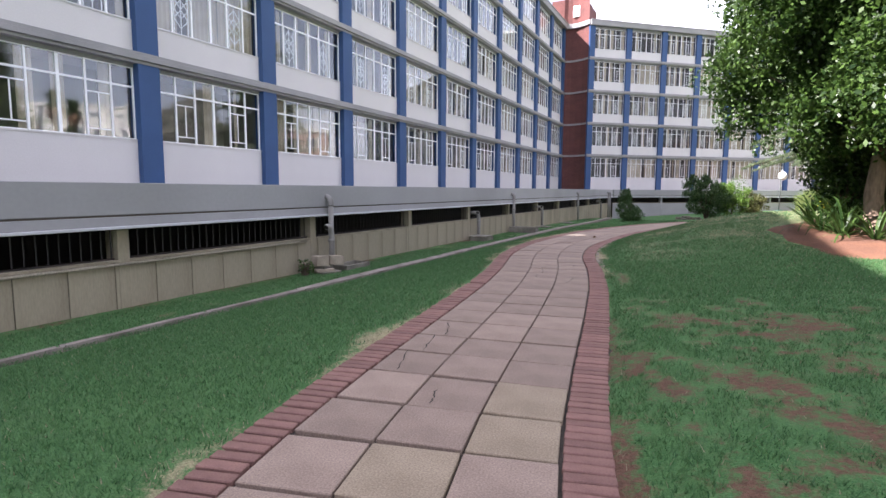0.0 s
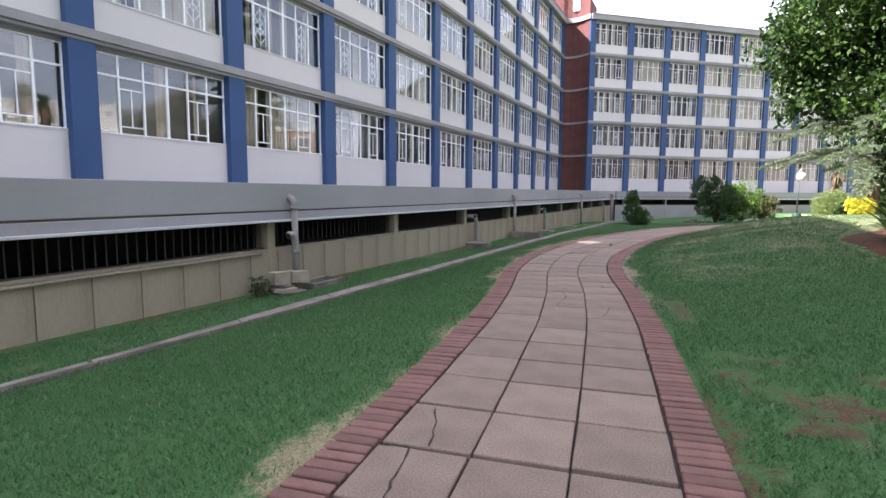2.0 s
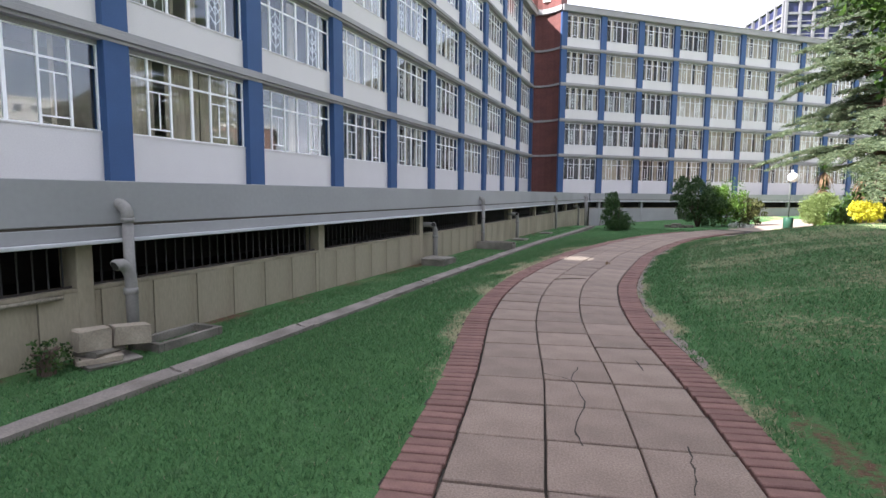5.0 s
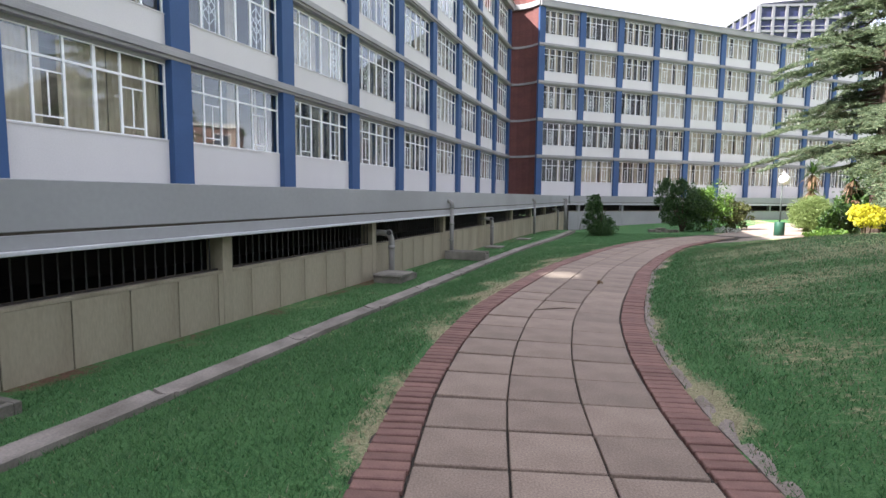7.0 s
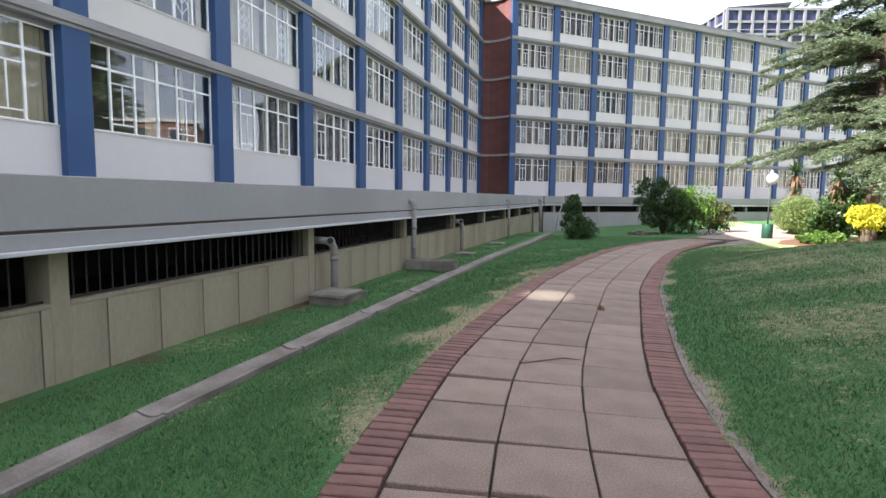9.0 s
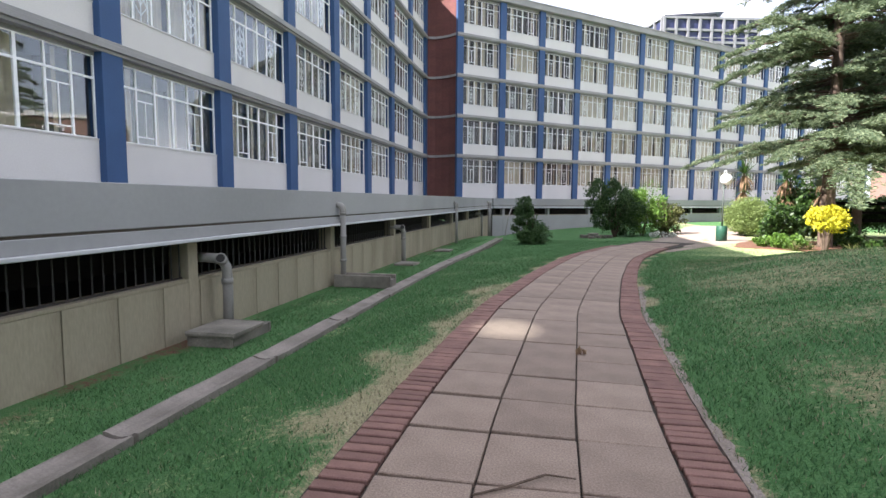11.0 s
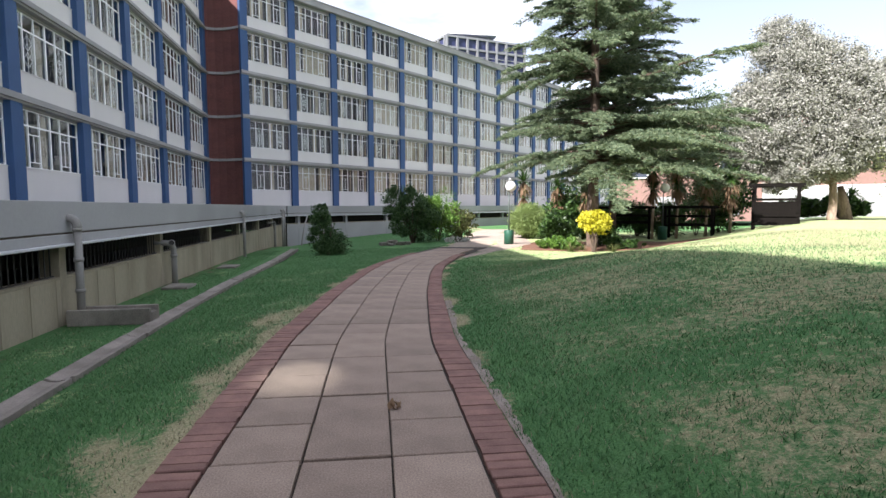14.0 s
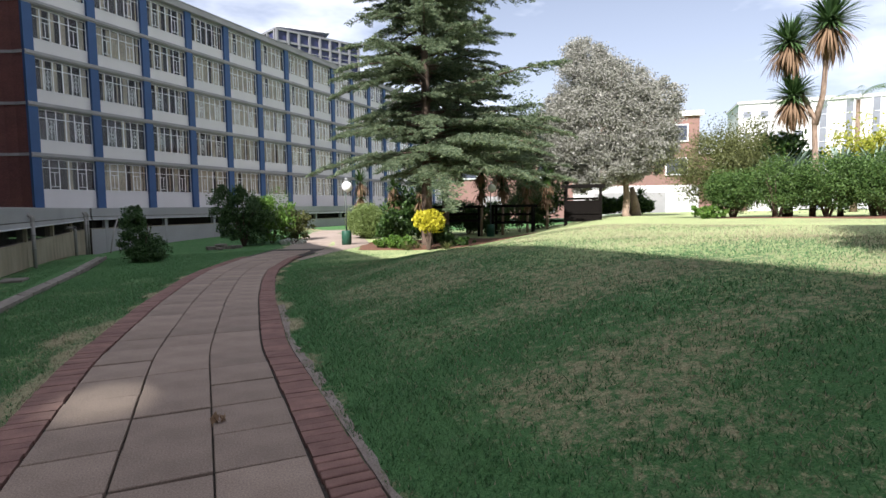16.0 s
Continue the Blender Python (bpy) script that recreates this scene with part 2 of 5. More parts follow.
# paler than the tower's brick: distance haze is put into the colour
M_FARBRICK = material("hazy_red_brick", (0.235, 0.14, 0.115), (0.19, 0.115, 0.095), 0.9, 0.3, 6, 0.8, 0.0, 0.1)
L_PALE = leaf_material("pale_green_fine_leaves", (0.13, 0.19, 0.055), (0.24, 0.30, 0.10), 0.5)
L_HEDGE = leaf_material("hedge_leaves", (0.035, 0.08, 0.018), (0.125, 0.20, 0.052), 0.5)
L_GRASS = leaf_material("grass_blades", (0.024, 0.088, 0.028), (0.112, 0.218, 0.078), 0.5, 0.3)
L_STRAW = leaf_material("dry_grass_blades", (0.24, 0.205, 0.13), (0.38, 0.33, 0.22), 0.7, 0.3)


# ---- mesh helpers ----
def box_bm(bm, x0, x1, y0, y1, z0, z1, bevel=0.0):
    made = bmesh.ops.create_cube(bm, size=1, matrix=Matrix.Translation(((x0 + x1) / 2, (y0 + y1) / 2, (z0 + z1) / 2)) @ Matrix.Diagonal((abs(x1 - x0), abs(y1 - y0), abs(z1 - z0), 1)))
    if bevel:
        edges = list({e for v in made["verts"] for e in v.link_edges})
        bmesh.ops.bevel(bm, geom=edges, offset=bevel, segments=1, affect="EDGES")
    return bm


def box(x0, x1, y0, y1, z0, z1, bevel=0.0):
    return box_bm(bmesh.new(), x0, x1, y0, y1, z0, z1, bevel)


def as_mesh(name, bm, mat, smooth=False):
    me = bpy.data.meshes.new(name)
    bm.to_mesh(me)
    bm.free()
    me.materials.append(mat)
    if smooth:
        me.polygons.foreach_set("use_smooth", [True] * len(me.polygons))
    return me


def part(name, bm, mat, parent, label="", smooth=False):
    """One mesh object from a bmesh, under a thing or a part."""
    ob = new(name, as_mesh(name, bm, mat, smooth))
    ob.parent = parent
    if label:
        ob["label"] = label
    return ob


def share(name, me, parent, m=None, label=""):
    ob = new(name, me)
    ob.parent = parent
    if m is not None:
        ob.matrix_basis = m
    if label:
        ob["label"] = label
    return ob


def thing(name, label, category, m=None, group="", kind=""):
    ob = new(name)
    ob.empty_display_size = 0.2
    if m is not None:
        ob.matrix_basis = m
    return tagged(ob, label, category, group, kind)


def np_mesh(name, verts, faces, mat):
    """A mesh from arrays; every face has the same number of corners."""
    verts, faces = np.asarray(verts, np.float32), np.asarray(faces, np.int32)
    me = bpy.data.meshes.new(name)
    n, k = faces.shape
    me.vertices.add(len(verts))
    me.vertices.foreach_set("co", verts.ravel())
    me.loops.add(n * k)
    me.loops.foreach_set("vertex_index", faces.ravel())
    me.polygons.add(n)
    me.polygons.foreach_set("loop_start", np.arange(0, n * k, k, dtype=np.int32))
    me.update(calc_edges=True)
    me.materials.append(mat)
    return me


def tube_bm(bm, pts, radii, sides=10):
    """A tapered tube along points."""
    rings = []
    pts = [Vector(p) for p in pts]
    for i, p in enumerate(pts):
        d = (pts[min(i + 1, len(pts) - 1)] - pts[max(i - 1, 0)]).normalized()
        u = d.orthogonal().normalized() if i == 0 else (u - d * u.dot(d)).normalized()
        w = d.cross(u)
        rings.append([bm.verts.new(p + (u * math.cos(a) + w * math.sin(a)) * radii[i]) for a in (2 * math.pi * k / sides for k in range(sides))])
    for a, b in zip(rings, rings[1:]):
        for k in range(sides):
            bm.faces.new((a[k], a[(k + 1) % sides], b[(k + 1) % sides], b[k]))
    bm.faces.new(rings[0][::-1])
    bm.faces.new(rings[-1])
    return bm


def leaf_cards(points, size, seed, flat=0.0, long=1.8, dirs=None):
    """Small kite-shaped leaves at points, turned at random."""
    rng = np.random.default_rng(seed)
    n = len(points)
    a = rng.normal(size=(n, 3)) if dirs is None else dirs + rng.normal(size=(n, 3)) * 0.75
    a[:, 2] *= 1 - flat
    a /= np.linalg.norm(a, axis=1)[:, None] + 1e-9
    b = np.cross(a, rng.normal(size=(n, 3)))
    b /= np.linalg.norm(b, axis=1)[:, None] + 1e-9
    s = (size * rng.uniform(0.6, 1.3, n))[:, None]
    p = np.asarray(points)
    v = np.stack([p - a * s * long / 2, p + b * s * 0.5, p + a * s * long / 2, p - b * s * 0.5], 1).reshape(-1, 3)
    return v, np.arange(4 * n).reshape(n, 4)


# ---- the lie of the land ----
PATH_Y = [-6.0, 0.0, 1.8, 3.0, 4.5, 6.0, 8.5, 10.5, 12.5, 14.0, 15.6, 17.0, 19.2, 21.0, 25.0, 28.5, 31.0, 35.0, 40.0, 46.0, 56.0]
PATH_X = [0.6, -0.78, -1.27, -1.56, -1.82, -2.05, -2.47, -2.90, -3.43, -3.69, -3.84, -3.84, -3.75, -3.68, -3.2, -2.65, -2.15, -0.9, 1.4, 3.4, 6.4]
_py = np.linspace(-6, 56, 400)
_px = np.interp(_py, PATH_Y, PATH_X)
for _ in range(12):
    _px[1:-1] = (_px[:-2] + 2 * _px[1:-1] + _px[2:]) / 4
SLAB = 0.55
HALF = 1.5 * SLAB + 0.01 + 0.295        # to the bricks' outer edge


def smooth(a, b, v):
    u = np.clip((v - a) / (b - a), 0, 1)
    return u * u * (3 - 2 * u)


def path_x(y):
    return np.interp(y, _py, _px)


def path_slope(y):
    return (path_x(y + 0.2) - path_x(y - 0.2)) / 0.4


def path_z(y):
    return -0.0044 * np.clip(y, -10, 60) - 0.24 * smooth(17, 40, y)


def ground_z(x, y):
    x, y = np.asarray(x, float), np.asarray(y, float)
    yy = np.clip(y, -6, 56)
    c, k = path_x(yy), np.sqrt(1 + path_slope(yy) ** 2)
    zb, half = path_z(y), HALF * k
    u = np.clip((c - half - x) / np.maximum(c - half + 6.75, 0.5), 0, 1)
    left = zb * (1 - u ** 1.3) + (-0.45) * u ** 1.3
    d = np.maximum(x - c - half, 0)
    amp = 1.05 * (0.4 + 0.6 * smooth(9, 18, y)) * (1 - smooth(22, 33, y - np.clip(x - 3.5, 0, 30)))
    right = zb + amp * (1 - np.exp(-(d / 2.6) ** 1.3)) + 0.03 * np.sin(x * 0.9 + 1.3 * np.sin(y * 0.6)) * smooth(0.3, 2, d) * smooth(40, 20, y) + 0.07 * smooth(12, 6, y) * smooth(0, 0.4, d)
    z = np.where(x < c, left, right)
    inside = np.abs(x - c) < half - 0.03
    z = np.where(inside & (y < 56), zb - 0.06, z)
    z = z - 0.85 * np.exp(-np.hypot(x + 8.4, y - 53.6) / 8.0) * smooth(6, 0, x)
    z = np.where((np.abs(x + 7.03 - 0.55 * smooth(24, 40, y)) < 0.13 - 0.06 * smooth(10, 6, y)) & (y > -5) & (y < 41), z - 0.10, z)
    far = smooth(60, 110, np.hypot(x, y - 20))
    return z * (1 - far) - 0.3 * far


def field(x, y, s, seed):
    """A smooth random field, for patches."""
    rng = np.random.default_rng(seed)
    out = np.zeros_like(x)
    for _ in range(9):
        kx, ky, ph = rng.normal() * s, rng.normal() * s, rng.uniform(0, 6.3)
        out += np.sin(kx * x + ky * y + ph)
    return out / 3


def off_path(x, y):
    """Distance outwards from the brick edging; the second value is true on the building's side."""
    yy = np.clip(y, -6, 56)
    k = np.sqrt(1 + path_slope(yy) ** 2)
    return np.abs(x - path_x(yy)) / k - HALF, x < path_x(yy)


def dryness(x, y):
    """How straw-dry the lawn is: worn strips along the path and patches on the mound."""
    o, west = off_path(x, y)
    rag = np.clip(field(x, y, 2.6, 5), -1.2, 1.2)
    strip = np.where(west, smooth(12.5, 16, y) * smooth(27, 22, y), 0.0) * (0.72 + 0.34 * np.clip(field(x, y, 4.2, 15), -1, 1)) * 1.08 * smooth(0.85, 0.05, o - 0.25 * rag)
    thin = smooth(0.28, 0.02, o - 0.10 * rag) * (0.65 + 0.3 * rag) * np.where(west, 0.9, smooth(8, 12, y))
    mound = np.where(west, 0.0, (0.38 + 0.22 * np.clip(field(x, y, 1.6, 8), -0.9, 1.0)) * smooth(8, 14, y) * smooth(36, 24, y) * smooth(0.2, 1.0, o))
    return np.clip(np.maximum(np.maximum(strip, thin), mound), 0, 1)


def pale_and_lit(x, y):
    """Pale grass patches; on the open side, sunlit brightness put into the lawn's colour."""
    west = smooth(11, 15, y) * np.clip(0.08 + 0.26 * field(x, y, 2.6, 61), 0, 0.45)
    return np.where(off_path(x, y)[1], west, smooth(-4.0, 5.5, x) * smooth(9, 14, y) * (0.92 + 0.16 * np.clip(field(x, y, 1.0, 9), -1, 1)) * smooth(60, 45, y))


def bareness(x, y):
    """Where red soil shows through."""
    o, west = off_path(x, y)
    near = smooth(9, 6.5, y) * smooth(-0.05, 0.2, o) * smooth(4.6, 2.4, o) * (0.46 + 0.20 * np.clip(field(x, y, 2.4, 21), -1, 1) + 0.24 * np.clip(field(x, y, 6.5, 22), -1, 1) + 0.26 * np.clip(field(x, y, 17.0, 23), -1, 1))
    edge = smooth(0.24, 0.02, o) * smooth(8.5, 6, y) * (0.62 + 0.25 * field(x, y, 3.1, 33))
    rut = 0.75 * np.exp(-((y - 9.7) / 1.1) ** 2 - ((o - 0.28) / 0.17) ** 2)
    near = np.maximum(np.maximum(near, edge), rut)
    wall = np.maximum(smooth(-8.05, -8.35, x) * (0.45 + 0.25 * field(x, y, 2, 4)), smooth(-7.2, -7.5, x) * (0.16 + 0.26 * field(x, y, 7.5, 44)))
    return np.clip(np.where(west, wall, near), 0, 1)


# ---- ground ----
def spread(parts):
    return np.concatenate([np.arange(a, b, s) for a, b, s in parts])


def build_ground():
    xs = spread([(-1500, -200, 260), (-200, -20, 30), (-20, -9, 1.0), (-9, 3, 0.12), (3, 14, 0.3), (14, 60, 1.5), (60, 200, 20), (200, 1600, 260)])
    ys = spread([(-1500, -200, 260), (-200, -20, 30), (-20, -2, 1.5), (-2, 34, 0.16), (34, 62, 0.5), (62, 200, 8), (200, 1800, 260)])
    gx, gy = np.meshgrid(xs, ys)
    gz = ground_z(gx, gy)
    nx, ny = len(xs), len(ys)
    i = np.arange(nx * ny).reshape(ny, nx)
    f = np.stack([i[:-1, :-1], i[:-1, 1:], i[1:, 1:], i[1:, :-1]], -1).reshape(-1, 4)
    me = np_mesh("ground", np.stack([gx, gy, gz], -1).reshape(-1, 3), f, lawn_material())
    me.polygons.foreach_set("use_smooth", [True] * len(me.polygons))
    for name, values in (("dry", dryness(gx, gy)), ("bare", bareness(gx, gy)), ("pale", pale_and_lit(gx, gy))):
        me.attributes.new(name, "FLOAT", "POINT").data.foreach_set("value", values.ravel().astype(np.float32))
    return tagged(new("ground", me), "green mown lawn with dry straw patches and red soil", "lawn", kind="structure")


def lawn_material():
    m = bpy.data.materials.new("mown_lawn")
    m.use_nodes = True
    nt = m.node_tree
    N, L = nt.nodes.new, nt.links.new
    bsdf = nt.nodes["Principled BSDF"]
    co = N("ShaderNodeTexCoord")

    def nz(scale, detail=5.0, rough=0.55):
        n = N("ShaderNodeTexNoise")
        n.inputs["Scale"].default_value, n.inputs["Detail"].default_value, n.inputs["Roughness"].default_value = scale, detail, rough
        L(co.outputs["Object"], n.inputs["Vector"])
        return n.outputs["Fac"]

    def rng(v, a, b, lo=0.0, hi=1.0):
        r = N("ShaderNodeMapRange")
        r.inputs["From Min"].default_value, r.inputs["From Max"].default_value = a, b
        r.inputs["To Min"].default_value, r.inputs["To Max"].default_value = lo, hi
        L(v, r.inputs["Value"])
        return r.outputs["Result"]

    def mix(f, a, b):
        x = N("ShaderNodeMix")
        x.data_type = "RGBA"
        L(f, x.inputs["Factor"])
        for s, v in (("A", a), ("B", b)):
            if isinstance(v, tuple):
                x.inputs[s].default_value = v + (1,)
            else:
                L(v, x.inputs[s])
        return x.outputs["Result"]

    def worn(name, lo):
        at = N("ShaderNodeAttribute")
        at.attribute_name = name
        add, sub = N("ShaderNodeMath"), N("ShaderNodeMath")
        sub.operation = "SUBTRACT"
        sub.inputs[1].default_value = 0.5
        L(nz(11, 8, 0.8), sub.inputs[0])
        mul = N("ShaderNodeMath")
        mul.operation = "MULTIPLY"
        mul.inputs[1].default_value = 2.4
        L(sub.outputs[0], mul.inputs[0])
        L(at.outputs["Fac"], add.inputs[0])
        L(mul.outputs[0], add.inputs[1])
        return rng(add.outputs[0], lo, lo + 0.35)

    green = mix(rng(nz(0.7), 0.35, 0.65), (0.031, 0.104, 0.031), (0.058, 0.143, 0.046))
    green = mix(rng(nz(70, 3), 0.35, 0.7), green, (0.105, 0.205, 0.072))
    green = mix(rng(nz(24, 6, 0.7), 0.45, 0.6, 0.0, 0.22), green, (0.024, 0.08, 0.028))
    green = mix(rng(nz(5, 4), 0.55, 0.75, 0.0, 0.4), green, (0.11, 0.16, 0.08))
    # the lit lawn's brightness is put into this paler green
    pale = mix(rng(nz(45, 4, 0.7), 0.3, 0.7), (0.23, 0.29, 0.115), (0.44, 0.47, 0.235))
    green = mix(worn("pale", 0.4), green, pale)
    dry = mix(rng(nz(55, 3), 0.3, 0.7), (0.20, 0.185, 0.10), (0.38, 0.335, 0.20))
    col = mix(worn("dry", 0.42), green, dry)
    soil = mix(rng(nz(30, 4), 0.3, 0.7), (0.085, 0.046, 0.030), (0.165, 0.088, 0.060))
    col = mix(worn("bare", 0.45), col, soil)
    L(col, bsdf.inputs["Base Color"])
    bsdf.inputs["Roughness"].default_value = 0.9
    bsdf.inputs["Specular IOR Level"].default_value = 0.15
    bp = N("ShaderNodeBump")
    bp.inputs["Strength"].default_value, bp.inputs["Distance"].default_value = 0.8, 0.03
    L(nz(60, 4), bp.inputs["Height"])
    L(bp.outputs["Normal"], bsdf.inputs["Normal"])
    return m


# ---- the wings of the building ----
STOREY, WIN0, WIN1, BAND0, BAND1 = 3.33, 2.90, 4.92, 5.08, 5.34
ROOF = BAND0 + 4 * STOREY


def window_frame_mesh(w, h, fancy, t=0.026):
    """A steel casement window: six columns, a row of top lights, two opening sashes with inner bars."""
    bm = bmesh.new()
    d = 0.03
    cols = [0, w * 0.165, w * 0.335, w * 0.51, w * 0.675, w * 0.84, w]
    zt = h * 0.73
    for i, x in enumerate(cols):
        k = t * (1.5 if i in (0, 3, 6) else 1.0)
        box_bm(bm, max(x - k, 0), min(x + k, w), -d, d, 0, h)
    for z in (0.0, zt, h):
        box_bm(bm, 0, w, -d * 0.9, d * 0.9, max(z - t, 0), min(z + t, h))
    for c in (1, 4):
        a, b = cols[c], cols[c + 1]
        m = (a + b) / 2
        if fancy:
            for z in (0.12, 0.32, 0.52):
                z0, z1, zm = z * zt + 0.03, (z + 0.38) * zt + 0.03, (z + 0.19) * zt + 0.03
                for p, q in (((m, z0), (b - 0.1, zm)), ((b - 0.1, zm), (m, z1)), ((m, z1), (a + 0.1, zm)), ((a + 0.1, zm), (m, z0))):
                    tube_bm(bm, [(p[0], 0.02, p[1]), (q[0], 0.02, q[1])], [0.013, 0.013], 4)
            for x in (a + 0.1, m, b - 0.1):
                box_bm(bm, x - 0.012, x + 0.012, 0.012, 0.03, 0.05, zt - 0.03)
        else:
            for z in (zt * 0.14, zt * 0.80):
                box_bm(bm, a, b, -0.012, 0.012, z - 0.017, z + 0.017)
            box_bm(bm, m - 0.016, m + 0.016, -0.012, 0.012, zt * 0.14, zt * 0.80)
        box_bm(bm, b - 0.03, b + 0.03, -0.06, -0.02, -0.02, 0.03)
    return as_mesh("frame", bm, M_FRAME)


def curtain_mesh(w, h, seed, dense):
    rng = random.Random(seed)
    bm = bmesh.new()
    x = 0.03
    while x < w - 0.1:
        wide = rng.uniform(0.5, 1.3) if dense else rng.uniform(0.12, 0.4)
        gap = rng.choice((0.0, 0.03, 0.06, 0.35)) if dense else rng.choice((0.4, 0.9, 1.6))
        n = max(int(wide / 0.05), 4)
        x1 = min(x + wide, w - 0.03)
        prev = None
        for i in range(n + 1):
            u = x + (x1 - x) * i / n
            y = 0.20 + 0.03 * math.sin(i * 1.9) + 0.012 * rng.random()
            a, b = bm.verts.new((u, y, -0.05)), bm.verts.new((u, y, h))
            if prev:
                bm.faces.new((prev[0], a, b, prev[1]))
            prev = (a, b)
        x = x1 + gap
    return as_mesh("curtain", bm, M_CURTAIN, True)


def wing(name, label, origin, angle, bay, pillar, count, split=(), glass=None):
    """A long front of five storeys: pillars, spandrels, ledges and windows. Local x runs along the front, -y points out of it."""
    w = thing(name, label, "building", pose(*origin, 0, 0, angle), kind="structure")
    length, glass = bay * count, glass or M_GLASS
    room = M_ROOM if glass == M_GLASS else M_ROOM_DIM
    ww, wh = bay - pillar, WIN1 - WIN0
    frames = [window_frame_mesh(ww, wh, f, 0.026 if glass == M_GLASS else 0.019) for f in (False, True)]
    curtains = [curtain_mesh(ww, wh, 31 + i, i > 4) for i in range(10)]
    pane_all = as_mesh("pane", box(0.03, ww - 0.03, -0.004, 0.004, 0.02, wh - 0.02), glass)
    cols = [0, 0.165, 0.335, 0.51, 0.675, 0.84, 1.0]
    panes = [as_mesh("pane", box(cols[c] * ww + 0.02, cols[c + 1] * ww - 0.02, -0.004, 0.004, z0, z1), glass) for c in range(6) for z0, z1 in ((0.02, wh * 0.73 - 0.02), (wh * 0.73 + 0.02, wh - 0.02))]
    pillar_me = as_mesh("pillar", box(-pillar, 0, -0.20, 0.25, 0.9, ROOF + 0.1, 0.012), M_BLUE)
    span0 = as_mesh("spandrel", box(0, ww, 0.0, 0.22, 0.9, WIN0), M_WHITE)
    span = as_mesh("spandrel", box(0, ww, 0.0, 0.22, BAND1 - STOREY, WIN0), M_WHITE)
    head = as_mesh("window_head", box(0, ww, 0.02, 0.22, WIN1, BAND0 + 0.01), M_BAND)
    sill = as_mesh("sill", box(0, ww, -0.025, 0.2, -0.035, -0.002), M_WHITE)
    rng = random.Random(7)
    for b in range(count + 1):
        share("pillar", pillar_me, w, pose(b * bay, 0, 0))
    for b in range(count):
        for f in range(5):
            z = f * STOREY
            share("spandrel", span0 if f == 0 else span, w, pose(b * bay, 0, z))
            share("window_head", head, w, pose(b * bay, 0, z))
            win = thing("window", "", "", pose(b * bay, 0.07, WIN0 + z))
            win.parent = w
            share("frame", frames[1 if f in (1, 2) else 0], win)
            share("sill", sill, win, pose(0, -0.07, 0))
            if b in split and f < 2:
                for me in panes:
                    share("pane", me, win).visible_shadow = False
            else:
                share("pane", pane_all, win).visible_shadow = False
            share("curtain", curtains[rng.randrange(5) + (5 if rng.random() < (0.2 if glass == M_GLASS else 0.06 if b < 3 else 0.35 if b < 4 else 0.85) else 0)], win)
    for f in range(4):
        z = BAND0 + f * STOREY
        bm = box(-pillar, length, -0.30, 0.02, z + 0.02, z + 0.16, 0.01)
        box_bm(bm, -pillar, length, -0.24, 0.02, z + 0.165, z + 0.26, 0.01)
        box_bm(bm, -pillar, length, -0.22, 0.02, z - 0.06, z + 0.018)
        part("ledge", bm, M_BAND, w, "grey concrete ledge")
    for f in range(6):
        z = f * STOREY + (BAND0 - STOREY + 0.02 if f else 0.9)
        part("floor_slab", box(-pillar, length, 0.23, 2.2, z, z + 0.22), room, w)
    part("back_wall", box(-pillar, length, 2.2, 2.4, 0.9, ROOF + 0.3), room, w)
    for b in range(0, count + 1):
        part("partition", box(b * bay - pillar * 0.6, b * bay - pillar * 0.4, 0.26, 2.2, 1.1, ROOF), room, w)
    bm = box(-pillar, length, -0.45, 6.4, ROOF + 0.05, ROOF + 0.55, 0.02)
    box_bm(bm, -pillar, length, -0.50, -0.2, ROOF + 0.55, ROOF + 0.62, 0.01)
    part("roof", bm, M_BAND, w, "grey flat concrete roof edge")
    return w


# bays behind the start are unseen, added so the wing shades the lawn
LEFT0 = (-15.0, 11.15 - 9 * 4.85, 0)
RIGHT0, RIGHT_A, RIGHT_BAY = (-11.75, 59.5, 0), 41.0, 4.35
wing("building_wing", "white five storey wing with blue pillars and casement windows", LEFT0, 90, 4.85, 0.68, 19, (8, 9, 10, 11, 12))
wing("building_wing", "white five storey wing with blue pillars, turned from the other", RIGHT0, RIGHT_A, RIGHT_BAY, 0.62, 16, (), M_GLASS_FAR)


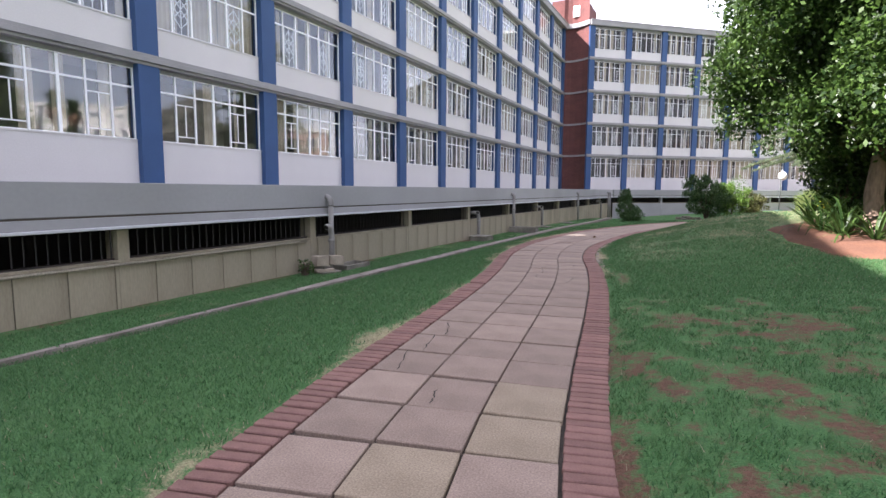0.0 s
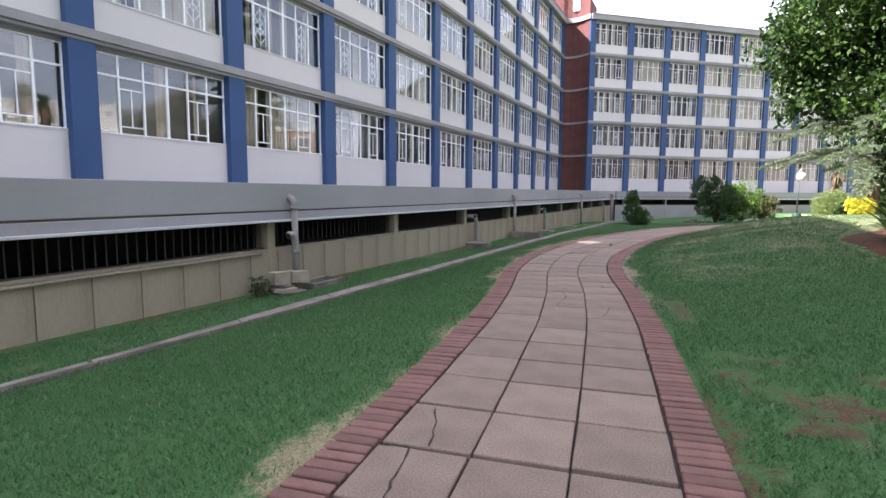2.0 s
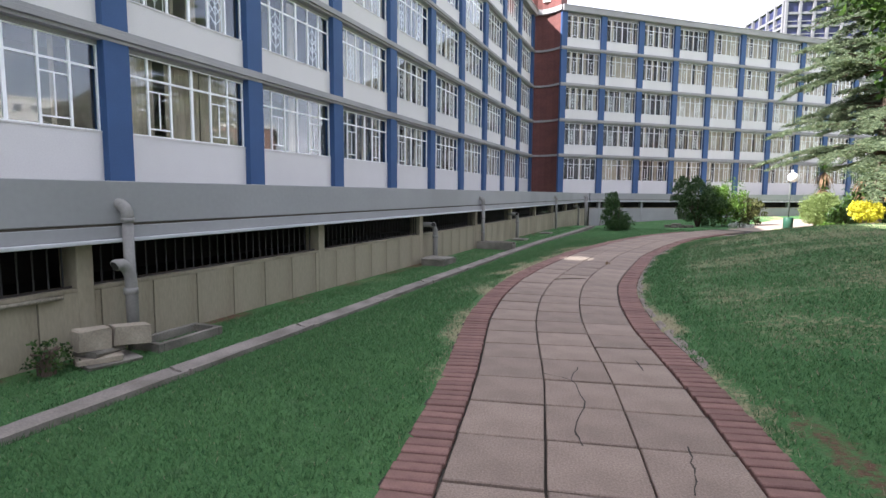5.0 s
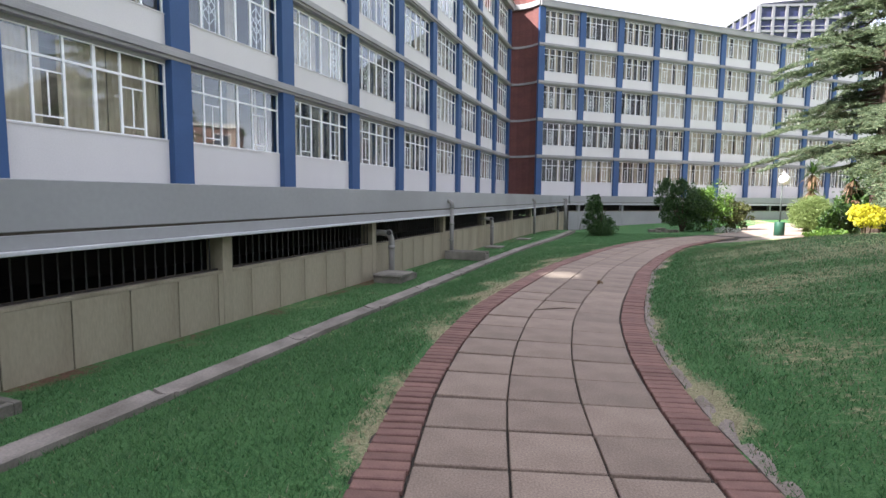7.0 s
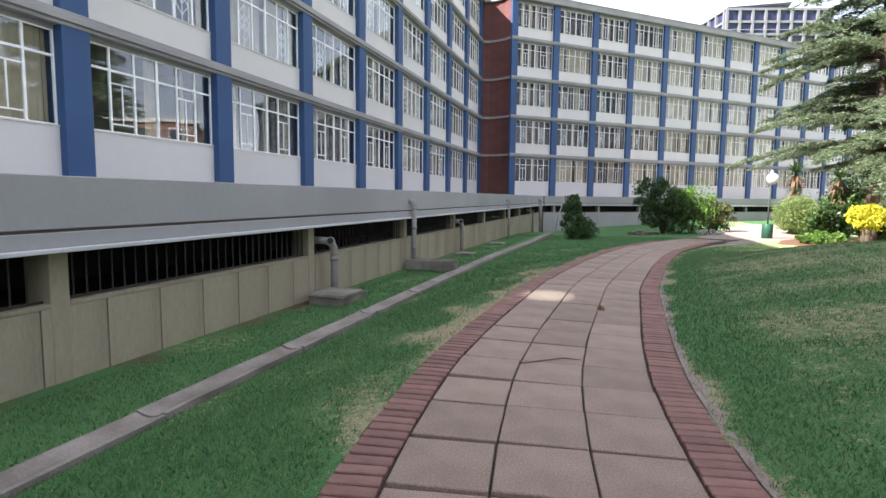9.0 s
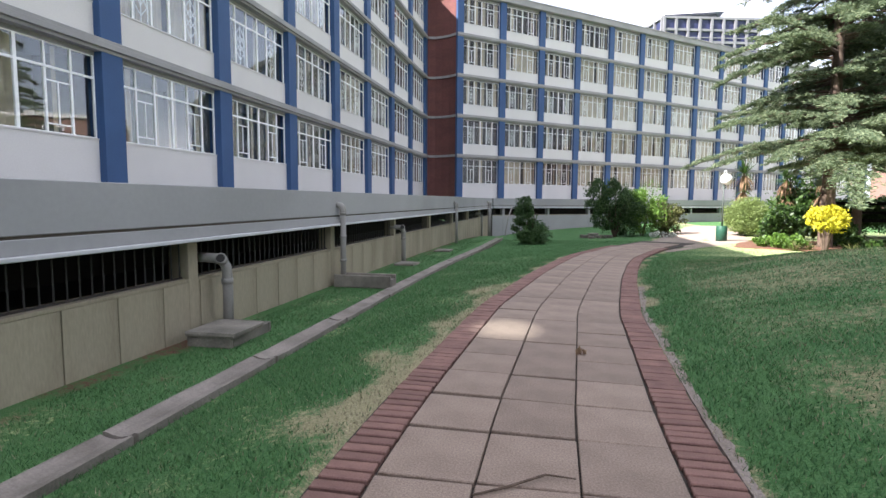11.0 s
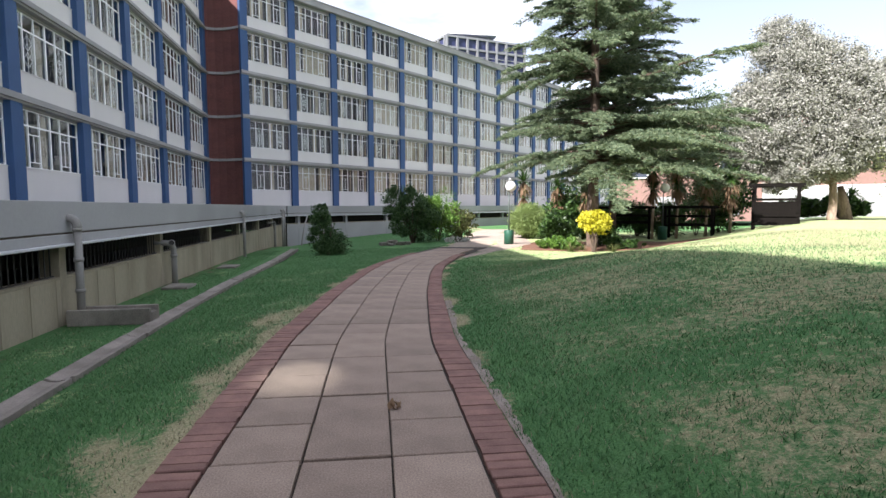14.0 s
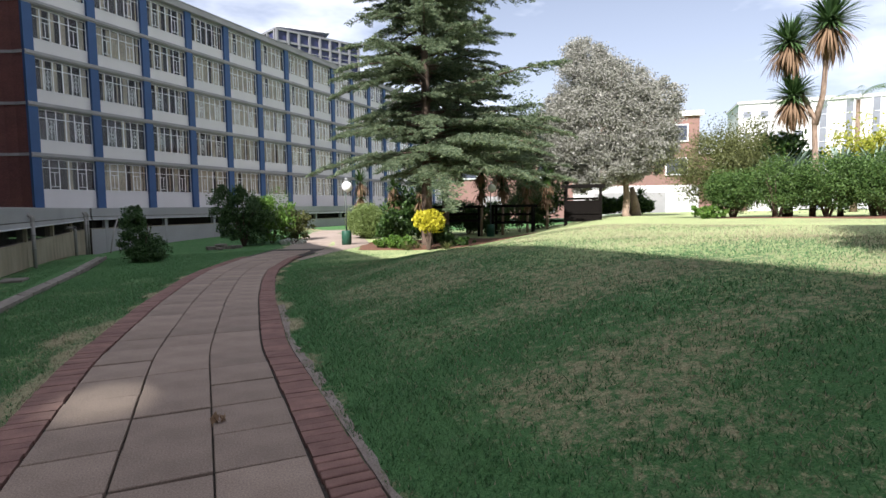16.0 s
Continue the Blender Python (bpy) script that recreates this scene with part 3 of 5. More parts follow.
def brick_stair_tower():
    """The curved brick wall that joins the two wings, with its ledges and a raised head."""
    t = thing("brick_tower", "curved red brick stair tower between the white wings", "tower", kind="structure")
    c = [Vector((-15.0, 59.65, 0)), Vector((-14.65, 59.9, 0)), Vector((-14.2, 60.0, 0)), Vector((-13.6, 59.9, 0)), Vector((-12.9, 59.6, 0)), Vector((-12.25, 59.1, 0))]

    def skin(z0, z1, out, mat, name, label=""):
        bm = bmesh.new()
        rows = []
        for i, p in enumerate(c):
            q = p + Vector((0.35, -0.94, 0)) * out
            rows.append([bm.verts.new((q.x, q.y, z0)), bm.verts.new((q.x, q.y, z1)), bm.verts.new((p.x - 0.3, p.y + 1.2, z1)), bm.verts.new((p.x - 0.3, p.y + 1.2, z0))])
        for a, b in zip(rows, rows[1:]):
            for k in range(4):
                bm.faces.new((a[k], a[(k + 1) % 4], b[(k + 1) % 4], b[k]))
        bm.faces.new(rows[0])
        bm.faces.new(rows[-1][::-1])
        bmesh.ops.recalc_face_normals(bm, faces=bm.faces)
        return part(name, bm, mat, t, label)

    skin(0.9, ROOF + 3.2, 0.0, M_WALLBRICK, "wall")
    skin(ROOF + 0.15, ROOF + 0.6, 0.35, M_BAND, "cornice", "grey concrete cornice")
    for f in range(4):
        skin(BAND0 + f * STOREY + 0.03, BAND0 + f * STOREY + 0.22, 0.12, M_BAND, "ledge", "grey concrete ledge")
    part("head", box(-16.5, -12.9, 60.2, 66, ROOF + 0.6, ROOF + 3.3), M_WALLBRICK, t, "red brick head above the roof")
    wn = part("window", box(-14.1, -13.4, 59.75, 59.95, ROOF + 1.3, ROOF + 2.4), M_FRAME, t)
    part("pane", box(-14.05, -13.45, 59.73, 59.74, ROOF + 1.35, ROOF + 2.35), M_GLASS, wn)
    return t


brick_stair_tower()

# ---- podium and basement ----
PX = -8.4            # plane of the fascia
WX = PX - 0.12       # plane of the basement wall
Y0, Y1 = -32.0, 53.6
RN = (0.656, -0.755)
RD = (0.755, 0.656)
PILLARS = [5.6 + 4.7 * k for k in range(-7, 11)]


def podium_long(name, label, m, s0, s1, piers, detail, panels):
    """Podium with fascia, flashing, basement wall of panels, piers, sill and bars. Local x along, -y out."""
    p = thing(name, label, "podium", m, kind="structure")
    part("roof_deck", box(s0, s1, 0.3, 7.2, 1.30, 1.55), M_BAND, p)
    part("fascia", box(s0, s1, 0.0, 0.3, 1.075, 1.585, 0.008), M_FASCIA, p)
    part("lower_fascia", box(s0, s1, -0.03, 0.3, 0.90, 1.045, 0.006), M_FASCIA, p)
    part("groove", box(s0, s1, 0.02, 0.28, 1.04, 1.08), M_JOINT, p)
    part("flashing", box(s0, s1, -0.10, 0.12, 0.855, 0.90, 0.008), M_FLASH, p, "pale metal edge strip")
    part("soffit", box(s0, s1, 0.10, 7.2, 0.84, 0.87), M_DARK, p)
    part("sill", box(s0, s1, 0.114, 0.40, 0.30, 0.345, 0.006), M_BASE, p, "narrow concrete sill")
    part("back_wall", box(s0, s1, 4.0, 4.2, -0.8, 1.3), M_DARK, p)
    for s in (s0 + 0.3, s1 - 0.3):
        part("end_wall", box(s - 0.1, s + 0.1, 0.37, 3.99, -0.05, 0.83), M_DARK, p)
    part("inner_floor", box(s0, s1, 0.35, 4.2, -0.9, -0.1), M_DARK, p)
    part("wall_core", box(s0, s1, 0.135, 0.36, -2.0, 0.30), M_JOINT, p)
    panel = as_mesh("wall_panel", box(0.008, 0.712, 0.12, 0.16, -2.0, 0.298, 0.003), M_BASE)
    for i in range(panels):
        share("wall_panel", panel, p, pose(s0 + i * 0.72, 0, 0))
    skin = M_BASE if panels else M_FASCIA
    part("plain_wall", box(s0 + panels * 0.72, s1, 0.12, 0.134, -2.0, 0.298), skin, p, "plain rendered wall")
    pier = as_mesh("pier", box(-0.10, 0.10, 0.112, 0.42, -2.0, 0.86, 0.008), M_BASE if panels else M_FASCIA)
    for s in piers:
        share("pier", pier, p, pose(s, 0, 0))
    bar = as_mesh("bar", tube_bm(bmesh.new(), [(0, 0.22, 0.34), (0, 0.22, 0.86)], [0.011, 0.011], 6), M_IRON)
    rest = bmesh.new()
    s = s0 + 0.1
    while s < s1:
        if min(abs(s - q) for q in piers) > 0.12:
            if detail[0] < s < detail[1]:
                share("bar", bar, p, pose(s, 0, 0))
            else:
                tube_bm(rest, [(s, 0.22, 0.34), (s, 0.22, 0.86)], [0.011, 0.011], 4)
        s += 0.155
    box_bm(rest, s0, s1, 0.21, 0.23, 0.345, 0.37)
    tagged(part("bars", rest, M_IRON, p, "dark iron bars"), kind="stuff")
    return p


podium_long("podium", "grey podium with barred basement openings under the wing", pose(PX, Y0, 0, 0, 0, 90), 0, Y1 - Y0, [q - Y0 for q in PILLARS], (35, 72), 82)
podium_long("podium", "grey podium with basement openings under the far wing", pose(-8.4 + 0.1, 53.6, 0, 0, 0, RIGHT_A), 0, 72, [1.0 + 4.35 * k for k in range(17)], (0, 0), 0)

build_ground()


# ---- drains and pipes along the basement wall ----
def gz(x, y):
    return float(ground_z(x, y))


def gutter():
    g = thing("drainage_gutter", "dished concrete drainage gutter sunk in the lawn", "gutter", kind="structure")
    rng = random.Random(3)
    y = -4.9
    while y < 40:
        n, y1 = 6, y + 2.165
        bm = bmesh.new()
        rows = []
        jog = rng.uniform(-0.02, 0.02)
        for i in range(n + 1):
            yy = y + 0.02 + (y1 - y - 0.04) * i / n
            cx = -7.03 + 0.55 * float(smooth(24, 40, yy)) + jog
            z = -0.425 + rng.uniform(-0.004, 0.004)
            prof = ((-0.16, -0.12), (-0.16, -0.004), (-0.13, 0.0), (-0.08, -0.02), (0.0, -0.03), (0.08, -0.014), (0.13, 0.016), (0.165, 0.014), (0.165, -0.12))
            slim = 1 - 0.5 * float(smooth(10, 6, yy))
            rows.append([bm.verts.new((cx + a * slim + rng.uniform(-0.006, 0.006), yy, z + b)) for a, b in prof])
        for a, b in zip(rows, rows[1:]):
            for k in range(8):
                bm.faces.new((a[k], a[k + 1], b[k + 1], b[k]))
        bm.faces.new(rows[0])
        bm.faces.new(rows[-1][::-1])
        bmesh.ops.recalc_face_normals(bm, faces=bm.faces)
        part("gutter_channel", bm, M_GUTTER, g)
        y = y1
    return g


gutter()


def down_pipe(y, top, elbow, group="pipes on the basement wall"):
    """A pipe down the basement wall; top: its head leaves the fascia in an elbow; elbow: it comes out of the opening with a bend."""
    x = -8.27
    z0 = gz(x, y) - 0.08
    r = 0.075 if not top else 0.062
    t = thing("down_pipe", "grey painted waste pipe with an elbow on the basement wall", "pipe", pose(x, y, 0), group)
    if top:
        bm = tube_bm(bmesh.new(), [(0, 0, z0), (0, 0, 1.18)], [r, r], 14)
        part("pipe", bm, M_PIPE, t, "", True)
        pts = [(0, 0, 1.14)] + [(-0.14 * (1 - math.cos(a)), 0, 1.17 + 0.14 * math.sin(a)) for a in np.linspace(0, 1.6, 7)] + [(-0.22, 0, 1.312)]
        part("elbow", tube_bm(bmesh.new(), pts, [r * 1.12] * len(pts), 14), M_PIPE, t, "", True)
        for z in (1.12,) if elbow else (1.12, 0.62, 0.1):
            part("collar", tube_bm(bmesh.new(), [(0, 0, z - 0.03), (0, 0, z + 0.03)], [r * 1.22] * 2, 14), M_PIPE, t, "", True)
    if elbow:
        s = 0.0
        pts = [(s - 0.42, -0.16, 0.60), (s - 0.22, -0.13, 0.60), (s - 0.10, -0.10, 0.59), (s - 0.03, -0.06, 0.55), (s, -0.02, 0.47), (s, 0.0, 0.38), (s, 0.01, 0.1), (s, 0.0, z0)]
        if top:
            pts = [(0.01, 0, z0), (0.01, 0, 0.36), (0.01, -0.01, 0.46), (0.01, -0.05, 0.55), (0.01, -0.11, 0.60), (0.01, -0.17, 0.60), (0.01, -0.20, 0.585)]
        part("bend", tube_bm(bmesh.new(), pts, [0.07] * len(pts), 14), M_PIPE, t, "", True)
        part("socket", tube_bm(bmesh.new(), [(s, 0, 0.22), (s, 0, 0.30)], [0.082] * 2, 14), M_PIPE, t, "", True)
        # mouths are solid discs; the hollow's shade is their dark colour
        if top:
            part("mouth", tube_bm(bmesh.new(), [(s + 0.01, -0.2005, 0.5847), (s + 0.01, -0.204, 0.583)], [0.058, 0.058], 14), M_DARK, t, "dark disc painted as the shade in the pipe end")
            return t
        part("branch_end", tube_bm(bmesh.new(), [(s - 0.02, -0.05, 0.55), (s + 0.01, -0.16, 0.60)], [0.068, 0.078], 14), M_PIPE, t, "open pipe end", True)
        part("mouth", tube_bm(bmesh.new(), [(s + 0.01, -0.1605, 0.6003), (s + 0.0112, -0.165, 0.602)], [0.06, 0.06], 14), M_DARK, t, "dark disc painted as the shade in the pipe end")
    return t


for y, top, elbow in ((10.68, True, True), (20.1, False, True), (24.4, True, False), (29.2, False, True), (38.2, True, False), (47.0, False, True), (51.5, True, False), (50.6, True, False)):
    down_pipe(y, top, elbow)


def block(name, label, category, x, y, sx, sy, sz, z, turn=0, tilt=0, mat=None, rough=0.012, group=""):
    """A cast block with chipped, uneven corners."""
    rng = random.Random(int(x * 31 + y * 77))
    bm = box(-sx / 2, sx / 2, -sy / 2, sy / 2, 0, sz, 0.012)
    for v in bm.verts:
        v.co += Vector((rng.uniform(-1, 1), rng.uniform(-1, 1), rng.uniform(-1, 1))) * rough
    ob = new(name, as_mesh(name, bm, mat or M_CONC))
    ob.matrix_basis = pose(x, y, z, tilt, 0, turn)
    return tagged(ob, label, category, group)


def gully(x, y, sx, sy, h, label):
    """A low rectangular drain box, open on top."""
    t = thing("drain_box", label, "drain", pose(x, y, gz(x, y) - 0.06))
    w = 0.07
    for a in ((-sx / 2, sx / 2, -sy / 2, -sy / 2 + w), (-sx / 2, sx / 2, sy / 2 - w, sy / 2), (-sx / 2, -sx / 2 + w, -sy / 2 + w, sy / 2 - w), (sx / 2 - w, sx / 2, -sy / 2 + w, sy / 2 - w)):
        part("side", box(*a, 0, h, 0.008), M_CONC, t)
    part("drain_floor", box(-sx / 2 + w, sx / 2 - w, -sy / 2 + w, sy / 2 - w, 0, 0.05), M_JOINT, t)
    return t


gully(-8.05, 11.15, 0.5, 1.0, 0.17, "low open concrete drain box under the pipe")
G = "broken slabs by the drain"
B0 = gz(-8.1, 10.1)
block("concrete_block", "broken concrete slab lying flat on the grass", "slab", -8.04, 10.18, 0.42, 0.56, 0.065, B0 - 0.02, -14, 0, None, 0.014, G)
block("concrete_block", "broken concrete slab on top of another", "slab", -8.08, 10.1, 0.36, 0.44, 0.065, B0 + 0.043, -30, 0, M_BLOCK, 0.012, G)
block("concrete_block", "small broken slab wedged under the pale blocks", "slab", -8.12, 10.14, 0.30, 0.40, 0.07, B0 + 0.106, 10, 0, None, 0.014, G)
block("concrete_block", "pale cast block stacked on broken slabs", "block", -8.12, 10.05, 0.22, 0.33, 0.235, B0 + 0.17, -17, -3, M_BLOCK, 0.01, G)
block("concrete_block", "pale cast block leaning against the pipe", "block", -7.99, 10.41, 0.22, 0.40, 0.225, B0 + 0.165, -20, -5, M_BLOCK, 0.01, G)
t = gully(-8.0, 19.75, 0.62, 1.0, 0.2, "concrete inspection box under a pipe")
block("drain_cover", "chipped concrete slab covering the drain box", "cover", -7.98, 19.6, 0.66, 0.78, 0.06, gz(-8, 19.7) + 0.14, 2, 0, None, 0.012)
block("drain_cover", "concrete slab on the drain box at the pipe", "cover", -8.02, 28.7, 0.6, 0.8, 0.07, gz(-8, 28.7) - 0.01, 0, 0, None, 0.012)
block("drain_cover", "small concrete slab at the foot of the wall", "cover", -7.9, 33.5, 0.6, 0.8, 0.06, gz(-8, 33) - 0.01, 0)


def spill_trough():
    """A narrow raised concrete trough that leads a pipe to the gutter."""
    t = thing("spill_trough", "raised concrete trough leading the pipe to the gutter", "trough", pose(-7.75, 24.4, -0.47))
    for y0, y1, h in ((-0.22, -0.15, 0.27), (0.15, 0.22, 0.27)):
        part("side", box(-0.66, 0.62, y0, y1, 0, h, 0.01), M_CONC, t)
    part("trough_floor", box(-0.66, 0.62, -0.15, 0.15, 0, 0.18), M_CONC, t)
    return t


spill_trough()


def conduit():
    pts = [(-8.47, y, 0.285 - 0.004 * (y % 3)) for y in np.arange(-6, 10.7, 0.8)]
    ob = new("conduit", as_mesh("conduit", tube_bm(bmesh.new(), pts, [0.025] * len(pts), 8), M_CONDUIT, True))
    return tagged(ob, "thin grey conduit running along the basement wall", "conduit")


conduit()

# rubble and a leaning pole near the inner corner
for i, (x, y, sx, sy, sz, turn) in enumerate(((-2.1, 44.9, 0.5, 0.4, 0.2, 20), (-1.65, 45.2, 0.4, 0.5, 0.28, -35), (-1.2, 44.8, 0.45, 0.35, 0.2, 50), (-1.8, 44.5, 0.3, 0.35, 0.15, 5), (-0.8, 45.1, 0.35, 0.3, 0.18, -10))):
    block("rubble_stone", "rough broken concrete lump lying by the shrub", "rubble", x, y, sx, sy, sz, gz(x, y) - 0.02, turn, 4 * (i % 2), None, 0.03, "rubble by the shrub")
pole = new("leaning_pole", as_mesh("leaning_pole", tube_bm(bmesh.new(), [(-7.15, 50.6, gz(-7.15, 50.6) - 0.05), (-7.0, 51.3, 0.2), (-6.85, 52.4, 0.98)], [0.04, 0.04, 0.04], 8), M_PIPE, True))
tagged(pole, "grey metal pole leaning against the corner fascia", "pole")

# ---- paving round the lamp ----
def plaza():
    bm = bmesh.new()
    prev = None
    for y in np.arange(34.5, 60, 0.5):
        cx = float(np.interp(y, [34, 38, 41, 46, 52, 60], [-0.9, 1.0, 2.9, 4.2, 6.0, 9.5]))
        hw = float(np.interp(y, [34, 38, 42, 60], [1.1, 1.8, 2.6, 2.6]))
        row = []
        for o in np.linspace(-hw, hw, 7):
            x = cx + o
            row.append(bm.verts.new((x, y - 0.35 * o, gz(x, y - 0.35 * o) + (0.035 if abs(o) < hw else -0.05))))
        if prev:
            for k in range(6):
                bm.faces.new((prev[k], prev[k + 1], row[k + 1], row[k]))
        prev = row
    ob = new("pavement", as_mesh("pavement", bm, M_PAVE))
    return tagged(ob, "pale pinkish paved walk in the sun beside the lamp", "pavement", kind="structure")


plaza()


def soil_bed(name, label, cx, cy, rx, ry, lift=0.03, seed=1):
    rng = random.Random(seed)
    bm = bmesh.new()
    rings = []
    ph = [rng.uniform(0, 6) for _ in range(4)]
    for r in np.linspace(0.05, 1, 14):
        ring = []
        for k in range(48):
            a = 2 * math.pi * k / 48
            w = 1 + 0.10 * math.sin(2 * a + ph[0]) + 0.07 * math.sin(5 * a + ph[1]) + 0.04 * math.sin(11 * a + ph[2])
            x, y = cx + rx * r * w * math.cos(a), cy + ry * r * w * math.sin(a)
            ring.append(bm.verts.new((x, y, gz(x, y) + (lift if r < 0.99 else -0.03) + 0.012 * rng.random())))
        rings.append(ring)
    for a, b in zip(rings, rings[1:]):
        for k in range(48):
            bm.faces.new((a[k], a[(k + 1) % 48], b[(k + 1) % 48], b[k]))
    bm.faces.new(rings[0])
    return tagged(new(name, as_mesh(name, bm, M_SOIL, True)), label, "soil", kind="structure")


soil_bed("soil_bed", "bare red soil under the big tree", 3.75, 14.0, 2.6, 2.9, seed=2)
soil_bed("soil_bed", "red soil bed under the cedar", 8.2, 38.5, 4.2, 4.4, seed=3)
soil_bed("soil_bed", "red soil under the hedge", 19.2, 27.8, 1.8, 4.6, seed=4)


# ---- lamp ----
def globe_lamp(x, y):
    t = thing("garden_lamp", "white globe lamp on a thin green pole with drum foot", "lamp", pose(x, y, gz(x, y)))
    bm = tube_bm(bmesh.new(), [(0, 0, -0.05), (0, 0, 0.70), (0, 0, 0.74)], [0.245, 0.245, 0.22], 24)
    part("foot", bm, material("green_drum_paint", (0.02, 0.075, 0.045), (0.015, 0.06, 0.04), 0.5, 2, 30), t, "dark green concrete drum", True)
    part("pole", tube_bm(bmesh.new(), [(0, 0, 0.7), (0, 0, 2.75)], [0.035, 0.03], 12), material("pole_paint", (0.07, 0.085, 0.075), None, 0.5, 3, 40), t, "", True)
    pts = [(0.0, 0, 2.72), (-0.02, 0, 3.1), (0.0, 0, 3.3), (0.05, 0, 3.34), (0.09, 0, 3.28), (0.09, 0, 3.12)]
    part("hook", tube_bm(bmesh.new(), pts, [0.022] * 6, 8), M_FLASH, t, "", True)
    bm = bmesh.new()
    bmesh.ops.create_uvsphere(bm, u_segments=28, v_segments=16, radius=0.265, matrix=Matrix.Translation((0.09, 0, 2.92)))
    part("globe", bm, material("opal_globe", (0.85, 0.85, 0.83), (0.8, 0.8, 0.78), 0.25, 1, 20, 0.3, 0.0, 0.02), t, "white opal globe", True)
    return t


globe_lamp(3.95, 41.1)
globe_lamp(13.5, 43.0)


# ---- trees and shrubs ----
def clump_points(rng, centre, radii, n, shell=0.35):
    d = rng.normal(size=(n, 3))
    d /= np.linalg.norm(d, axis=1)[:, None]
    r = shell + (1 - shell) * rng.random(n) ** 0.6
    return np.asarray(centre) + d * r[:, None] * np.asarray(radii)


def crown(rng, lobes, clumps, leaves, size, leaf, name="crown", squash=0.8, tight=1.0, shell=0.35):
    """Many leaf clumps over the lobes of a crown, uneven and with gaps."""
    pts = []
    vol = np.array([l[3] * l[4] * l[5] for l in lobes]) ** 0.67
    for l, share_n in zip(lobes, vol / vol.sum()):
        cs = clump_points(rng, l[:3], l[3:], max(int(clumps * share_n), 3), shell)
        for c in cs:
            k = int(leaves * rng.uniform(0.5, 1.5))
            s = rng.uniform(0.5, 1.2) * 0.31 * min(l[3:]) * tight
            pts.append(c + np.clip(rng.normal(size=(k, 3)), -1.5, 1.5) * np.array([s, s, s * squash]))
    p = np.concatenate(pts)
    v, f = leaf_cards(p, size, int(rng.integers(1e6)))
    return np_mesh(name, v, f, leaf)


def limbs(rng, base, top, r0, lobes, sides=9):
    """Trunk with limbs that run to the lobes."""
    bm = bmesh.new()
    b, t = Vector(base), Vector(top)
    pts = [b + (t - b) * u + Vector((rng.uniform(-0.08, 0.08), rng.uniform(-0.08, 0.08), 0)) * (0 < u < 1) for u in (0, 0.08, 0.3, 0.6, 1)]
    tube_bm(bm, pts, [r0 * 1.5, r0 * 1.08, r0, r0 * 0.85, r0 * 0.6], sides)
    for l in lobes:
        e = Vector(l[:3])
        s = b + (t - b) * rng.uniform(0.55, 0.98)
        m = (s + e) / 2 + Vector((rng.uniform(-0.3, 0.3), rng.uniform(-0.3, 0.3), rng.uniform(-0.1, 0.4)))
        tube_bm(bm, [s, m, e], [r0 * 0.5, r0 * 0.32, r0 * 0.1], 7)
        for _ in range(3):
            q = e + Vector((rng.uniform(-1, 1) * l[3], rng.uniform(-1, 1) * l[4], rng.uniform(-0.6, 1) * l[5])) * 0.7
            tube_bm(bm, [m, (m + q) / 2 + Vector((0, 0, 0.15)), q], [r0 * 0.25, r0 * 0.15, r0 * 0.04], 6)
    return bm


def tree(name, label, base, top, r0, lobes, clumps, leaves, size, leaf, bark, seed, category="tree", tight=1.0, shell=0.35):
    rng = np.random.default_rng(seed)
    t = thing(name, label, category)
    part("trunk", limbs(rng, base, top, r0, lobes), bark, t, "", True)
    share("crown", crown(rng, lobes, clumps, leaves, size, leaf, tight=tight, shell=shell), t)
    return t


# the big tree beside the start of the walk
# unseen right-hand lobes of its crown are added to shade the lawn
B = (2.95, 13.7)
z = gz(*B)
tree("broadleaf_tree", "large dark broadleaf tree with pale trunk on bare soil", (*B, z - 0.1), (3.2, 14.0, z + 3.0), 0.17,
     [(1.0, 14.2, 4.0, 1.25, 1.3, 1.5), (1.6, 13.0, 5.6, 1.5, 1.9, 1.6), (3.2, 13.6, 6.8, 2.6, 2.4, 2.2), (1.6, 14.9, 5.0, 1.5, 1.3, 1.7), (4.2, 12.6, 4.6, 2.2, 2.2, 2.0),
      (3.2, 11.4, 3.5, 1.7, 1.3, 1.3), (5.4, 14.0, 4.4, 2.2, 2.0, 2.0), (2.5, 13.4, 3.1, 1.3, 1.5, 1.0), (2.1, 13.8, 8.0, 1.9, 1.7, 1.6), (2.2, 12.0, 8.2, 1.7, 1.8, 1.5), (3.2, 15.4, 2.2, 1.3, 0.8, 1.3), (4.8, 15.4, 2.3, 2.0, 1.0, 1.5), (4.4, 13.2, 2.4, 1.4, 1.2, 1.0),
      (3.6, 16.2, 1.5, 0.9, 0.8, 0.9), (4.6, 12.0, 6.6, 1.9, 1.9, 1.6), (6.6, 11.6, 5.6, 2.4, 2.2, 2.0), (6.6, 12.0, 4.4, 2.0, 1.9, 1.7), (5.2, 10.6, 7.4, 2.0, 1.8, 1.6), (2.3, 13.3, 4.4, 1.4, 1.4, 1.3), (3.9, 12.4, 2.8, 1.2, 1.0, 0.8)],
     2700, 165, 0.058, L_BROAD, M_PALEBARK, 11, "tree", 0.66, 0.42)


